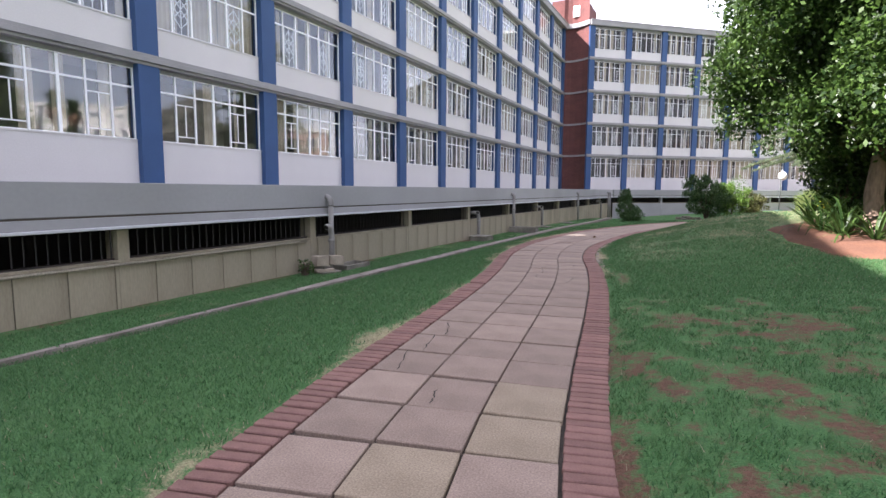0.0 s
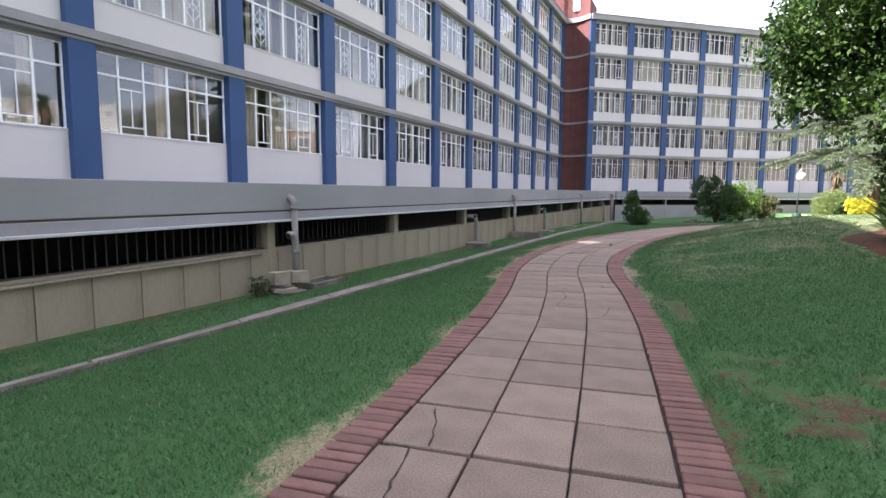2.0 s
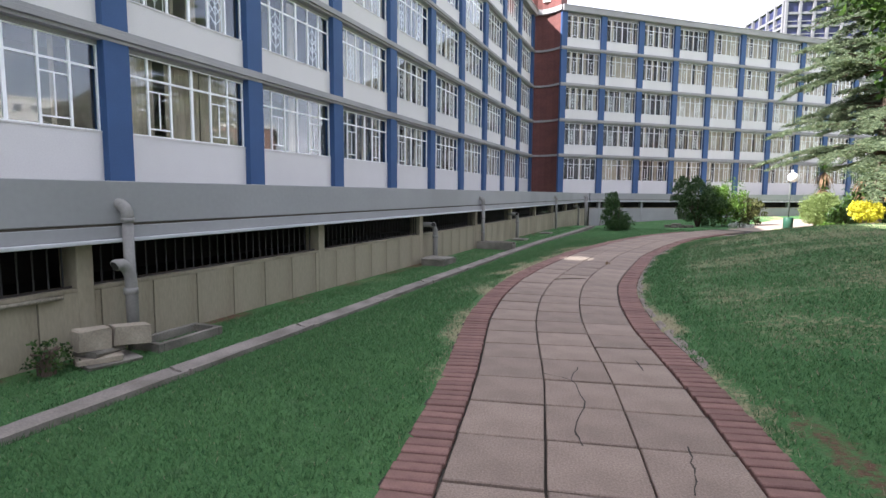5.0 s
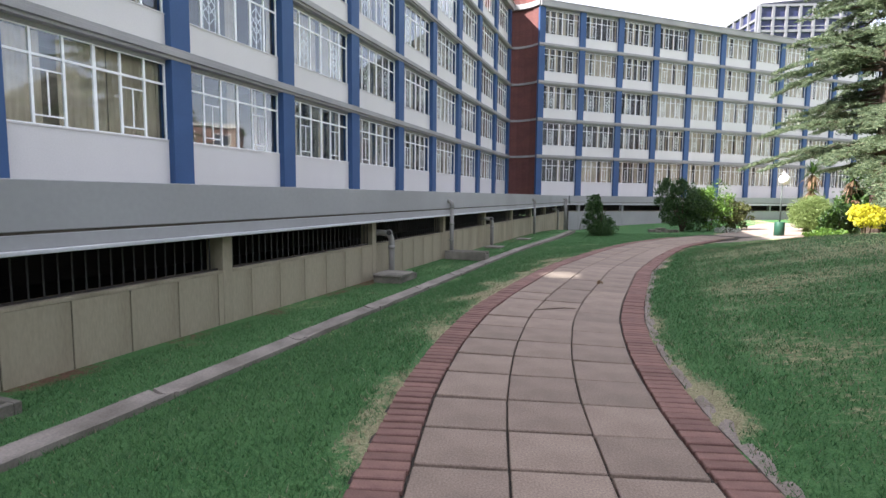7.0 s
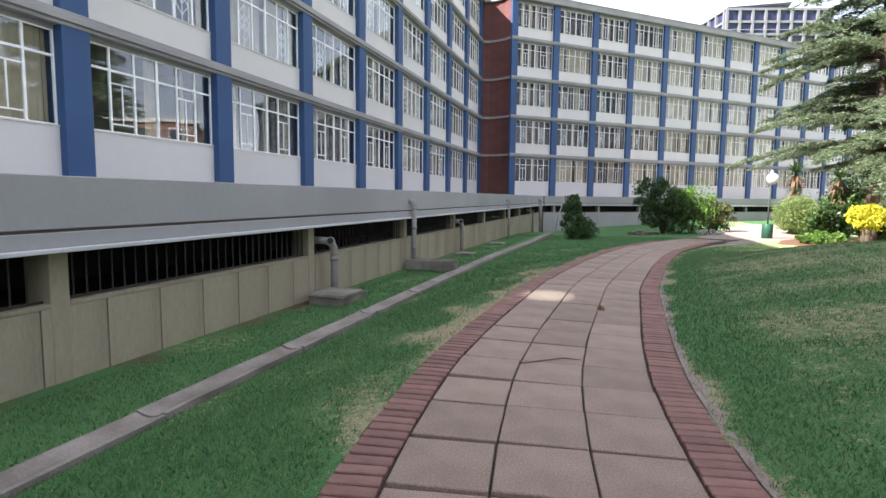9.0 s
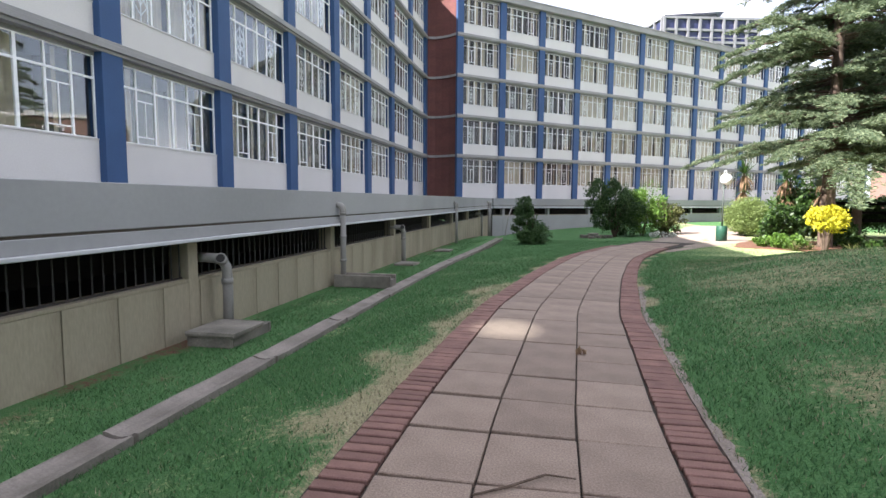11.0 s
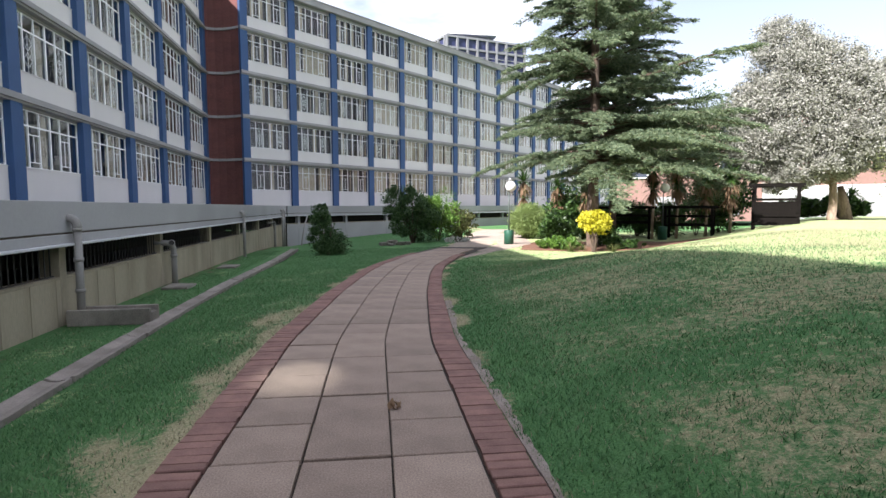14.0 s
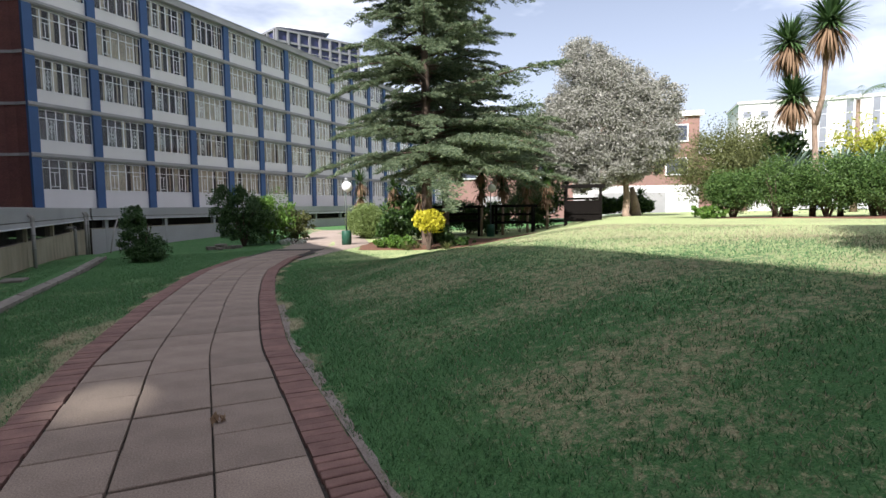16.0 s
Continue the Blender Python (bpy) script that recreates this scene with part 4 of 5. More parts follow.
def strap_plant(name, label, x, y, z, n, length, leaf, seed, droop=0.6, width=0.035, category="plant", rise=(0.15, 1.45)):
    """A tuft of long narrow leaves that arch outwards."""
    rng = np.random.default_rng(seed)
    v, f = [], []
    for i in range(n):
        a, e, l = rng.uniform(0, 2 * math.pi), rng.uniform(*rise), length * rng.uniform(0.6, 1.1)
        d, up, s = np.array([math.cos(a), math.sin(a), 0]), np.array([0, 0, 1.0]), np.array([-math.sin(a), math.cos(a), 0])
        p, k = np.array([x, y, z]) + d * rng.uniform(0, 0.08), len(v)
        steps = 5
        for j in range(steps + 1):
            u = j / steps
            ang = e - droop * 1.6 * u * u
            if j:
                p = p + (d * math.cos(ang) + up * math.sin(ang)) * l / steps
            w = width * (1 - u) ** 0.6 * (0.6 + 0.8 * min(u * 3, 1)) * (0.0 if j == steps else 1) + 0.002
            v += [p - s * w, p + s * w]
        for j in range(steps):
            f.append((k + 2 * j, k + 2 * j + 1, k + 2 * j + 3, k + 2 * j + 2))
    return np_mesh(name, v, f, leaf)


def tuft(label, x, y, n, length, leaf, seed, droop=0.6, width=0.03, group="", rise=(0.3, 1.45)):
    ob = new("strap_leaf_plant", strap_plant("strap_leaf_plant", "", x, y, gz(x, y), n, length, leaf, seed, droop, width, rise=rise))
    return tagged(ob, label, "plant", group)


for i, (x, y) in enumerate(((2.2, 14.1), (2.45, 13.5), (2.7, 14.6), (2.9, 13.1), (2.1, 14.9), (2.6, 15.4))):
    tuft("dark strap leaved plants under the big tree", x, y, 42, 1.15, L_DARK, 60 + i, 0.7, 0.022, "strap leaved plants under the tree")


def bush(label, x, y, r, h, leaf, seed, clumps=70, leaves=45, size=0.1, name="shrub", stems=5, low=0.0, group="", lobes=None, sub=0.62):
    rng = np.random.default_rng(seed)
    z = gz(x, y)
    t = thing(name, label, "shrub", pose(x, y, z), group)
    for k in range(stems):
        a = 2 * math.pi * k / stems + rng.uniform(-0.4, 0.4)
        q = Vector((math.cos(a) * r * 0.55, math.sin(a) * r * 0.55, low + (h - low) * rng.uniform(0.5, 0.8)))
        part("stem", tube_bm(bmesh.new(), [(0.05 * math.cos(a), 0.05 * math.sin(a), -0.08), q * 0.5 + Vector((0, 0, 0.1)), q], [0.035, 0.025, 0.008], 6), M_BARK, t)
    lobes = lobes or [(0, 0, low + (h - low) * 0.52, r, r, (h - low) * 0.5)] + [(math.cos(a) * r * 0.5, math.sin(a) * r * 0.5, low + (h - low) * rng.uniform(0.35, 0.7), r * sub, r * sub, (h - low) * 0.34) for a in rng.uniform(0, 6.28, 5)]
    share("foliage", crown(rng, lobes, clumps, leaves, size, leaf, "foliage", tight=0.82, shell=0.45), t)
    return t


bush("dark twiggy undergrowth at the foot of the big tree", 2.8, 15.3, 0.8, 1.9, L_BROAD, 20, 170, 60, 0.05, "undergrowth", 14)
bush("dark columnar evergreen shrub by the wall", -4.85, 38.2, 0.55, 2.15, L_SHRUB, 21, 190, 85, 0.045, lobes=[(-0.28, 0, 0.75, 0.5, 0.45, 0.75), (-0.32, 0, 1.55, 0.42, 0.4, 0.55), (-0.2, 0.1, 1.95, 0.22, 0.22, 0.3), (0.28, 0, 0.5, 0.62, 0.5, 0.5), (0.0, -0.2, 0.3, 0.5, 0.4, 0.3)])
bush("tall loose green shrub with bare lower stems at the far wall", -0.3, 47.0, 1.5, 3.4, L_SHRUB, 22, 260, 60, 0.07, "shrub", 12, lobes=[(-0.9, 0, 2.3, 0.9, 0.8, 0.9), (0.1, 0, 2.0, 1.1, 0.9, 1.0), (0.8, 0.1, 1.6, 0.8, 0.8, 0.8), (-0.5, 0, 1.2, 0.9, 0.8, 0.9), (0.5, 0, 0.8, 0.8, 0.7, 0.7), (-1.2, 0, 3.0, 0.4, 0.4, 0.5), (-0.2, 0, 2.9, 0.5, 0.5, 0.5)])
bush("fresh green shrub behind the dark one", 1.35, 47.8, 1.2, 3.0, L_LIGHT, 23, 120, 55, 0.085)
bush("low orange-tinged shrub beside the paved walk", 2.9, 48.6, 0.95, 2.0, L_OLIVE, 24, 60, 45, 0.1)
bush("clipped round grassy bush by the lamp", 6.5, 45.9, 1.15, 2.25, L_PALE, 25, 420, 60, 0.05, lobes=[(0, 0, 1.15, 1.0, 1.0, 0.95), (0, 0, 0.75, 0.95, 0.95, 0.7)])
bush("dark green shrub in the flower bed", 7.6, 43.4, 0.95, 1.7, L_DARK, 26, 80, 50, 0.1)
bush("dark green shrub at the bed's edge", 6.6, 41.6, 0.8, 1.35, L_DARK, 27, 70, 50, 0.1)
bush("tall dark shrub behind the bed", 9.6, 47.5, 1.5, 2.9, L_DARK, 28, 90, 50, 0.14)
bush("low dark groundcover shrub at the cedar", 7.6, 39.0, 0.9, 1.2, L_DARK, 29, 70, 45, 0.1)
bush("low fresh green plants at the front of the bed", 5.1, 36.6, 0.65, 0.62, L_LIGHT, 30, 60, 40, 0.08)
bush("low leafy plants by the cedar's foot", 7.4, 35.8, 0.75, 0.5, L_DARK, 31, 60, 40, 0.08)
bush("white flowering ground cover by the shrubs", 2.2, 45.8, 0.8, 0.35, leaf_material("white_flowers", (0.5, 0.52, 0.45), (0.75, 0.75, 0.7)), 32, 40, 40, 0.08)
bush("clipped bright yellow shrub on short dark stems", 5.75, 35.1, 0.60, 1.62, L_YELLOW, 33, 220, 60, 0.065, low=0.8, sub=0.55)
bush("low green clump on the grass edge", 4.6, 37.6, 0.5, 0.5, L_LIGHT, 34, 40, 40, 0.07)
bush("small dark straggling weed at the foot of the basement wall", -8.2, 9.62, 0.24, 0.36, L_DARK, 35, 40, 9, 0.028, "weed", 11)
for i, (x, y) in enumerate(((5.6, 35.9), (6.3, 34.5), (5.0, 35.7))):
    tuft("tuft of long pale grass in the bed", x, y, 60, 0.5, L_OLIVE, 70 + i, 0.6, 0.012, "grass tufts in the bed")


def cedar(label, x, y, h, spread_r, seed, n_levels=34, first=3.3, leafm=None, dens=1.0, r0=0.25, bare=None):
    """Cedar: straight trunk, whorls of boughs, each a flat drooping fan of twigs set with needles."""
    rng = np.random.default_rng(seed)
    z0 = gz(x, y)
    t = thing("cedar_tree", label, "tree", pose(x, y, z0))
    part("trunk", tube_bm(bmesh.new(), [(0, 0, -0.15), (0, 0, 0.2), (0.03, 0, h * 0.3), (-0.05, 0.03, h * 0.7), (0, 0, h)], [r0 * 1.35, r0 * 1.05, r0 * 0.85, r0 * 0.45, 0.03], 14), M_BARK, t, "", True)
    wood, pts, dirs = bmesh.new(), [], []
    for i in range(n_levels):
        u = i / (n_levels - 1)
        zz = first + (h - first - 0.3) * u + rng.uniform(-0.2, 0.2)
        reach = spread_r * (1 - u) ** 0.72 + 0.35
        for k in range(int(rng.integers(7, 11))):
            a = rng.uniform(0, 2 * math.pi)
            if bare and zz < bare[2] and bare[0] < a < bare[1]:
                continue
            L = reach * rng.choice((0.45, 0.62, 0.8, 0.95, 1.12)) * (1 + 0.2 * math.cos(a + 0.46))
            d = np.array([math.cos(a), math.sin(a), 0])
            side = np.array([-d[1], d[0], 0])
            zz += rng.uniform(-0.22, 0.22)
            lift, droop = rng.uniform(-0.04, 0.3), rng.uniform(0.05, 0.33)

            def bough(q):
                return d * L * q + np.array([0, 0, zz + L * (lift * q - droop * q * q)])

            tube_bm(wood, [tuple(bough(q)) for q in (0, 0.35, 0.7, 1.0)], [0.03 + 0.012 * L, 0.02 + 0.008 * L, 0.015 + 0.003 * L, 0.006], 5)
            for _ in range(int((12 * L + 5) * dens)):
                q = rng.uniform(0.16, 1.0)
                sgn, ang = rng.choice((-1, 1)), rng.uniform(0.35, 1.15)
                l = (0.28 + 0.30 * L * (1.02 - q) * min(1, q * 2.2)) * rng.uniform(0.6, 1.2)
                w = d * math.cos(ang) + side * sgn * math.sin(ang)
                n = int(14 + 34 * l)
                f = rng.random(n)
                c = bough(q) + w * (f * l)[:, None]
                c[:, 2] += rng.uniform(-0.08, 0.1) * l + 0.05 * f - (0.2 * l + 0.06) * f * f
                c += rng.normal(size=(n, 3)) * np.array([0.045, 0.045, 0.03])
                pts.append(c)
                dirs.append(np.tile(w + np.array([0, 0, -0.08]), (n, 1)) * 1.1)
    part("branchwork", wood, M_BARK, t)["kind"] = "stuff"
    v, f = leaf_cards(np.concatenate(pts), 0.034, seed, 0.2, 4.6, np.concatenate(dirs))
    share("foliage", np_mesh("foliage", v, f, leafm or L_CEDAR), t)
    return t


cedar("tall cedar with level drooping branches in a red soil bed", 6.9, 37.8, 19.0, 5.7, 41, dens=1.15, bare=(1.8, 2.9, 5.0))
cedar("dark cedar standing behind the tall one", 10.2, 42.5, 15.5, 4.8, 42, 26, 4.2, L_CEDAR, 0.9, 0.2)

B = (23.2, 41.6)
z = gz(*B)
tree("silver_leaf_tree", "broad silvery grey leaved tree on the lawn", (*B, z - 0.1), (23.0, 41.8, z + 3.6), 0.22,
     [(21.5, 43.0, 6.4, 3.2, 3.2, 2.6), (21.4, 43.0, 9.0, 2.5, 2.5, 2.2), (21.0, 43.4, 10.8, 1.5, 1.5, 1.5), (22.5, 42.0, 8.6, 2.2, 2.2, 2.0), (23.5, 40.8, 7.0, 2.3, 2.3, 2.2), (24.4, 40.0, 8.0, 1.3, 1.3, 1.4), (23.2, 41.2, 5.0, 2.6, 2.6, 1.5), (24.2, 40.4, 5.6, 1.5, 1.5, 1.3), (22.0, 42.4, 4.0, 2.6, 2.6, 1.5), (20.2, 43.8, 5.0, 2.0, 2.0, 1.9), (19.8, 44.2, 7.4, 1.6, 1.6, 1.6), (20.6, 43.4, 3.2, 1.5, 1.5, 1.0), (23.8, 40.8, 4.0, 1.3, 1.3, 0.9)],
     1900, 160, 0.068, L_GREY, M_PALEBARK, 43, "tree", 0.56, 0.62)

bush("spreading olive green bush tree", 20.6, 32.6, 2.5, 4.6, L_OLIVE, 44, 520, 100, 0.055, "bush_tree", 7, 0.3)
for i, (x, y, r, h, lf) in enumerate(((18.6, 30.6, 1.2, 2.1, L_HEDGE), (19.2, 29.0, 1.35, 2.4, L_HEDGE), (19.9, 27.4, 1.4, 2.5, L_HEDGE), (20.6, 25.8, 1.4, 2.4, L_HEDGE), (21.2, 24.2, 1.4, 2.5, L_HEDGE), (21.9, 22.6, 1.4, 2.4, L_HEDGE), (22.5, 21.0, 1.4, 2.4, L_HEDGE), (23.1, 19.3, 1.5, 2.5, L_HEDGE))):
    bush("green informal hedge bush with bare lower twigs", x, y, r, h, lf, 80 + i, 300, 90, 0.046, "hedge_bush", 12, 0.25, "hedge along the lawn")
bush("golden green bush behind the hedge", 23.6, 27.6, 2.0, 4.0, L_GOLD, 46, 180, 70, 0.08, low=1.0)
bush("low green edging plant by the hedge", 17.4, 31.0, 0.8, 0.6, L_LIGHT, 47, 50, 40, 0.08)
bush("dark bush behind the hedge", 21.6, 30.2, 1.2, 4.0, L_DARK, 48, 80, 50, 0.12, low=1.5)


bush("dark blue green tree beyond the silvery one", 17.9, 46.4, 2.5, 9.0, L_CEDAR, 49, 260, 80, 0.09, "bush_tree", 5, 1.6)


def yucca(label, x, y, trunk_pts, heads, n, length, seed, r0=0.14, group="", dry=0.5, leaf=None):
    """Bare forked trunks with round heads of stiff leaves over a skirt of dead ones."""
    z0 = gz(x, y)
    t = thing("yucca_tree", label, "tree", pose(x, y, z0), group)
    for pts in trunk_pts:
        part("trunk", tube_bm(bmesh.new(), pts, list(np.linspace(r0, r0 * 0.6, len(pts))), 9), M_PALEBARK, t, "", True)
    for i, (hx, hy, hz, s) in enumerate(heads):
        share("leaf_head", strap_plant("leaf_head", "", hx, hy, hz, n, length * s, leaf or L_DARK, seed + i, 0.28, 0.035, rise=(-0.5, 1.5)), t)
        share("dead_skirt", strap_plant("dead_skirt", "", hx, hy, hz - 0.15, int(n * dry), length * s * 1.3, L_DRY, seed + 50 + i, 0.35, 0.03, rise=(-1.45, -0.5)), t, None, "dry brown hanging leaves")
    return t


yucca("tall forked yucca with two round leaf heads", 20.8, 28.5, [[(0, 0, -0.1), (0.02, -0.05, 2.0), (-0.05, 0.05, 4.2), (-0.3, 0.55, 5.4), (-0.55, 0.9, 7.4)], [(-0.03, 0.02, 3.9), (0.15, -0.15, 5.2), (0.2, -0.25, 8.0)]],
      [(-0.55, 0.9, 7.5, 0.95), (0.2, -0.25, 8.1, 1.05), (-0.42, 0.75, 5.2, 0.85)], 360, 1.3, 90, 0.13, "", 0.7, L_SHRUB)
for i, (x, y, h) in enumerate(((7.2, 49.0, 3.6), (8.8, 47.0, 3.2), (9.9, 45.2, 3.4), (13.2, 43.6, 4.0), (14.6, 43.4, 4.2), (15.9, 42.6, 3.2), (16.9, 41.9, 3.0))):
    yucca("slender yucca with a shaggy hanging skirt", x, y, [[(0, 0, -0.1), (0.05, 0, h * 0.5), (0, 0, h)]], [(0, 0, h, 1.0), (0, 0, h * 0.72, 0.8)], 90, 0.95, 200 + 7 * i, 0.09, "yuccas under the cedar", 0.9, L_DARK)
for i, (x, y) in enumerate(((19.9, 28.9), (20.8, 27.4), (21.6, 26.6), (20.3, 29.8))):
    ob = new("agave", strap_plant("agave", "", x, y, gz(x, y) + 1.7, 46, 1.5, L_AGAVE, 300 + i, 0.25, 0.075, rise=(0.2, 1.4)))
    part("stalk", tube_bm(bmesh.new(), [(x, y, gz(x, y) - 0.05), (x, y, gz(x, y) + 1.75)], [0.12, 0.1], 8), M_BARK, ob)
    tagged(ob, "blue grey agave rosette standing behind the hedge", "plant", "agaves behind the hedge")


def palm(x, y, h):
    """A slim palm far off, with arching feathered fronds."""
    z0 = gz(x, y)
    t = thing("palm_tree", "slender palm with arching fronds beyond the hedge", "tree", pose(x, y, z0))
    part("trunk", tube_bm(bmesh.new(), [(0, 0, -0.1), (0.1, 0, h * 0.5), (0, 0, h)], [0.24, 0.17, 0.13], 10), M_PALEBARK, t, "", True)
    for k in range(13):
        a, e = k * 2.4, 0.25 + 1.0 * ((k * 0.37) % 1.0)
        v, f = [], []
        p = Vector((0, 0, h))
        d, s = Vector((math.cos(a), math.sin(a), 0)), Vector((-math.sin(a), math.cos(a), 0))
        for j in range(22):
            u = j / 21
            g = e - 1.7 * u
            p = p + (d * math.cos(g) + Vector((0, 0, math.sin(g)))) * 0.15
            w = 0.62 * math.sin(math.pi * min(u * 0.9 + 0.08, 1)) + 0.03
            for side in (-1, 1):
                q, n = p + s * side * w + d * 0.2 - Vector((0, 0, w * 0.45)), len(v)
                v += [tuple(p - d * 0.025), tuple(p + d * 0.025), tuple(q)]
                f.append((n, n + 1, n + 2))
        share("frond", np_mesh("frond", v, f, L_HEDGE), t)
    return t


palm(41.5, 37.5, 8.2)


# ---- timber play structure ----
def timber_frame(x, y, turn, w, d, h, rails, label, slats=0):
    t = thing("timber_frame", label, "pergola", pose(x, y, gz(x, y), 0, 0, turn), "dark timber structures")
    for a in (-w / 2, w / 2):
        for b in (-d / 2, d / 2):
            part("post", box(a - 0.07, a + 0.07, b - 0.07, b + 0.07, -0.25, h, 0.008), M_WOOD, t)
    for b in (-d / 2, d / 2):
        part("beam", box(-w / 2 - 0.25, w / 2 + 0.25, b - 0.05, b + 0.05, h, h + 0.16, 0.008), M_WOOD, t)
        for z in rails:
            part("rail", box(-w / 2, w / 2, b - 0.03, b + 0.03, z, z + 0.12), M_WOOD, t)
    # added dark sheet gives the shade behind the slats
    if slats:
        part("shade_panel", box(-w / 2, w / 2, d / 2 + 0.06, d / 2 + 0.1, 0.0, 1.3), M_WOOD, t)
    for k in range(slats):
        z = 0.12 + k * 0.2
        part("slat", box(-w / 2, w / 2, -d / 2 - 0.11, -d / 2 - 0.075, z, z + 0.14), M_WOOD, t)
    return t


timber_frame(18.1, 40.0, -41, 2.0, 1.8, 2.05, (), "dark timber box with slatted front under the trees", 7)
timber_frame(12.2, 45.2, -35, 3.2, 2.0, 1.75, (0.9, 1.3), "dark timber play frame under the cedar")
timber_frame(15.3, 43.2, -38, 2.4, 2.0, 1.7, (0.7, 1.2), "dark timber railing frame under the cedar")
for i, (x, y) in enumerate(((9.6, 46.2), (11.0, 45.6), (12.6, 45.9), (14.0, 45.3), (15.6, 44.6))):
    bush("clipped dark hedge behind the timber frames", x, y + 1.4, 1.1, 2.2, L_DARK, 110 + i, 120, 60, 0.08, "hedge_bush", 6, 0.0, "dark hedge behind the cedar")


for i, (x, y, r, h) in enumerate(((21.0, 48.6, 2.0, 3.6), (26.5, 44.5, 1.6, 1.5), (24.4, 45.6, 1.4, 1.4))):
    bush("dark leafy bush in front of the brick building", x, y, r, h, L_DARK, 130 + i, 130, 50, 0.15, "bush_tree", 6, 0.2, "bushes before the brick building")
stump = thing("tree_stump", "pale bare trunk with sprouting leaves on the lawn", "tree", pose(25.3, 42.9, gz(25.3, 42.9)))
part("trunk", tube_bm(bmesh.new(), [(0, 0, -0.1), (-0.1, 0, 0.8), (-0.35, 0.1, 2.0)], [0.42, 0.3, 0.16], 10), M_PALEBARK, stump, "", True)
share("leaf_head", strap_plant("leaf_head", "", 0.4, 0, 1.5, 60, 1.0, L_DARK, 77, 0.4, 0.03, rise=(-0.3, 1.4)), stump)

# ---- buildings in the distance ----
def far_block(name, label, a, b, depth, z0, z1, wall, floors, cols, win_w, win_h, mat_win, base=None, base_h=0.0, roof=M_BAND, first=0.0, strip=None):
    """A block between two plan points: walls, each window with a recessed pane, roof edge."""
    a, b = Vector((*a, 0)), Vector((*b, 0))
    L = (b - a).length
    t = thing(name, label, "building", pose(a.x, a.y, 0, 0, 0, math.degrees(math.atan2((b - a).y, (b - a).x))))
    part("wall", box(0, L, 0, depth, z0, z1), wall, t)
    part("roof", box(-0.3, L + 0.3, -0.3, depth + 0.3, z1, z1 + 0.5), roof, t)
    if base:
        part("ground_floor", box(L * 0.52, L + 0.1, -0.1, depth, z0, z0 + base_h), base, t, "white ground floor")
    fh = (z1 - z0 - first) / max(floors, 1)
    cw = L / max(cols, 1)
    bm0 = box(-win_w / 2 - 0.12, win_w / 2 + 0.12, -0.18, 0.02, -0.12, win_h + 0.12)
    frame_me = as_mesh("frame", bm0, strip or M_FRAME)
    pane_me = as_mesh("pane", box(-win_w / 2, win_w / 2, -0.22, -0.17, 0, win_h), mat_win)
    for f in range(floors):
        for c in range(cols):
            w = thing("window", "", "", pose((c + 0.5) * cw, 0, z0 + first + f * fh + (fh - win_h) * 0.5))
            w.parent = t
            share("frame", frame_me, w)
            share("pane", pane_me, w)
    return t


M_FARGLASS = material("dark_far_window", (0.045, 0.05, 0.07), (0.08, 0.09, 0.11), 0.15, 0.3, 3, 0.8, 0.0, 0.1)
# distance haze is put into this lighter pane colour
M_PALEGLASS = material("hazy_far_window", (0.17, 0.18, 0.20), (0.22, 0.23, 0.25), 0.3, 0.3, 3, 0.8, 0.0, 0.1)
M_BLUEGLASS = material("blue_tower_window", (0.022, 0.026, 0.07), (0.032, 0.036, 0.09), 0.3, 0.3, 3, 0.8, 0.0, 0.1)
M_FARWHITE = material("far_white_wall", (0.62, 0.61, 0.585), (0.54, 0.53, 0.51), 0.8, 0.1, 2, 0.7, 0.0, 0.04)
M_TOWER = material("tower_concrete", (0.19, 0.188, 0.20), (0.15, 0.148, 0.16), 0.85, 0.1, 2, 0.8, 0.0, 0.06)


def grid_face(t, a, b, z1, floors, cols, fh=3.7):
    """One face of the tower: proud concrete columns and floor beams with a recessed dark pane in each opening."""
    a, b = Vector((*a, 0)), Vector((*b, 0))
    L, turn = (b - a).length, math.degrees(math.atan2((b - a).y, (b - a).x))
    m, cw = pose(a.x, a.y, 0, 0, 0, turn), L / cols
    column = as_mesh("column", box(-0.33, 0.33, -0.8, 0.2, 0, z1), M_TOWER)
    beam = as_mesh("beam", box(-0.4, L + 0.4, -0.6, 0.2, -0.35, 0.35), M_TOWER)
    rail = as_mesh("rail", box(0.5, cw - 0.5, -0.75, -0.55, 0, 0.25), M_TOWER)
    pane = as_mesh("pane", box(0.4, cw - 0.4, -0.05, 0.0, 0.4, fh - 0.5), M_BLUEGLASS)
    for c in range(cols + 1):
        share("column", column, t, m @ pose(c * cw, 0, 0))
    for f in range(floors + 1):
        share("beam", beam, t, m @ pose(0, 0, z1 - f * fh))
    for f in range(1, floors + 1):
        for c in range(cols):
            share("pane", pane, t, m @ pose(c * cw, 0, z1 - f * fh))
            if f > 1:
                share("rail", rail, t, m @ pose(c * cw, 0, z1 - f * fh + 1.2))


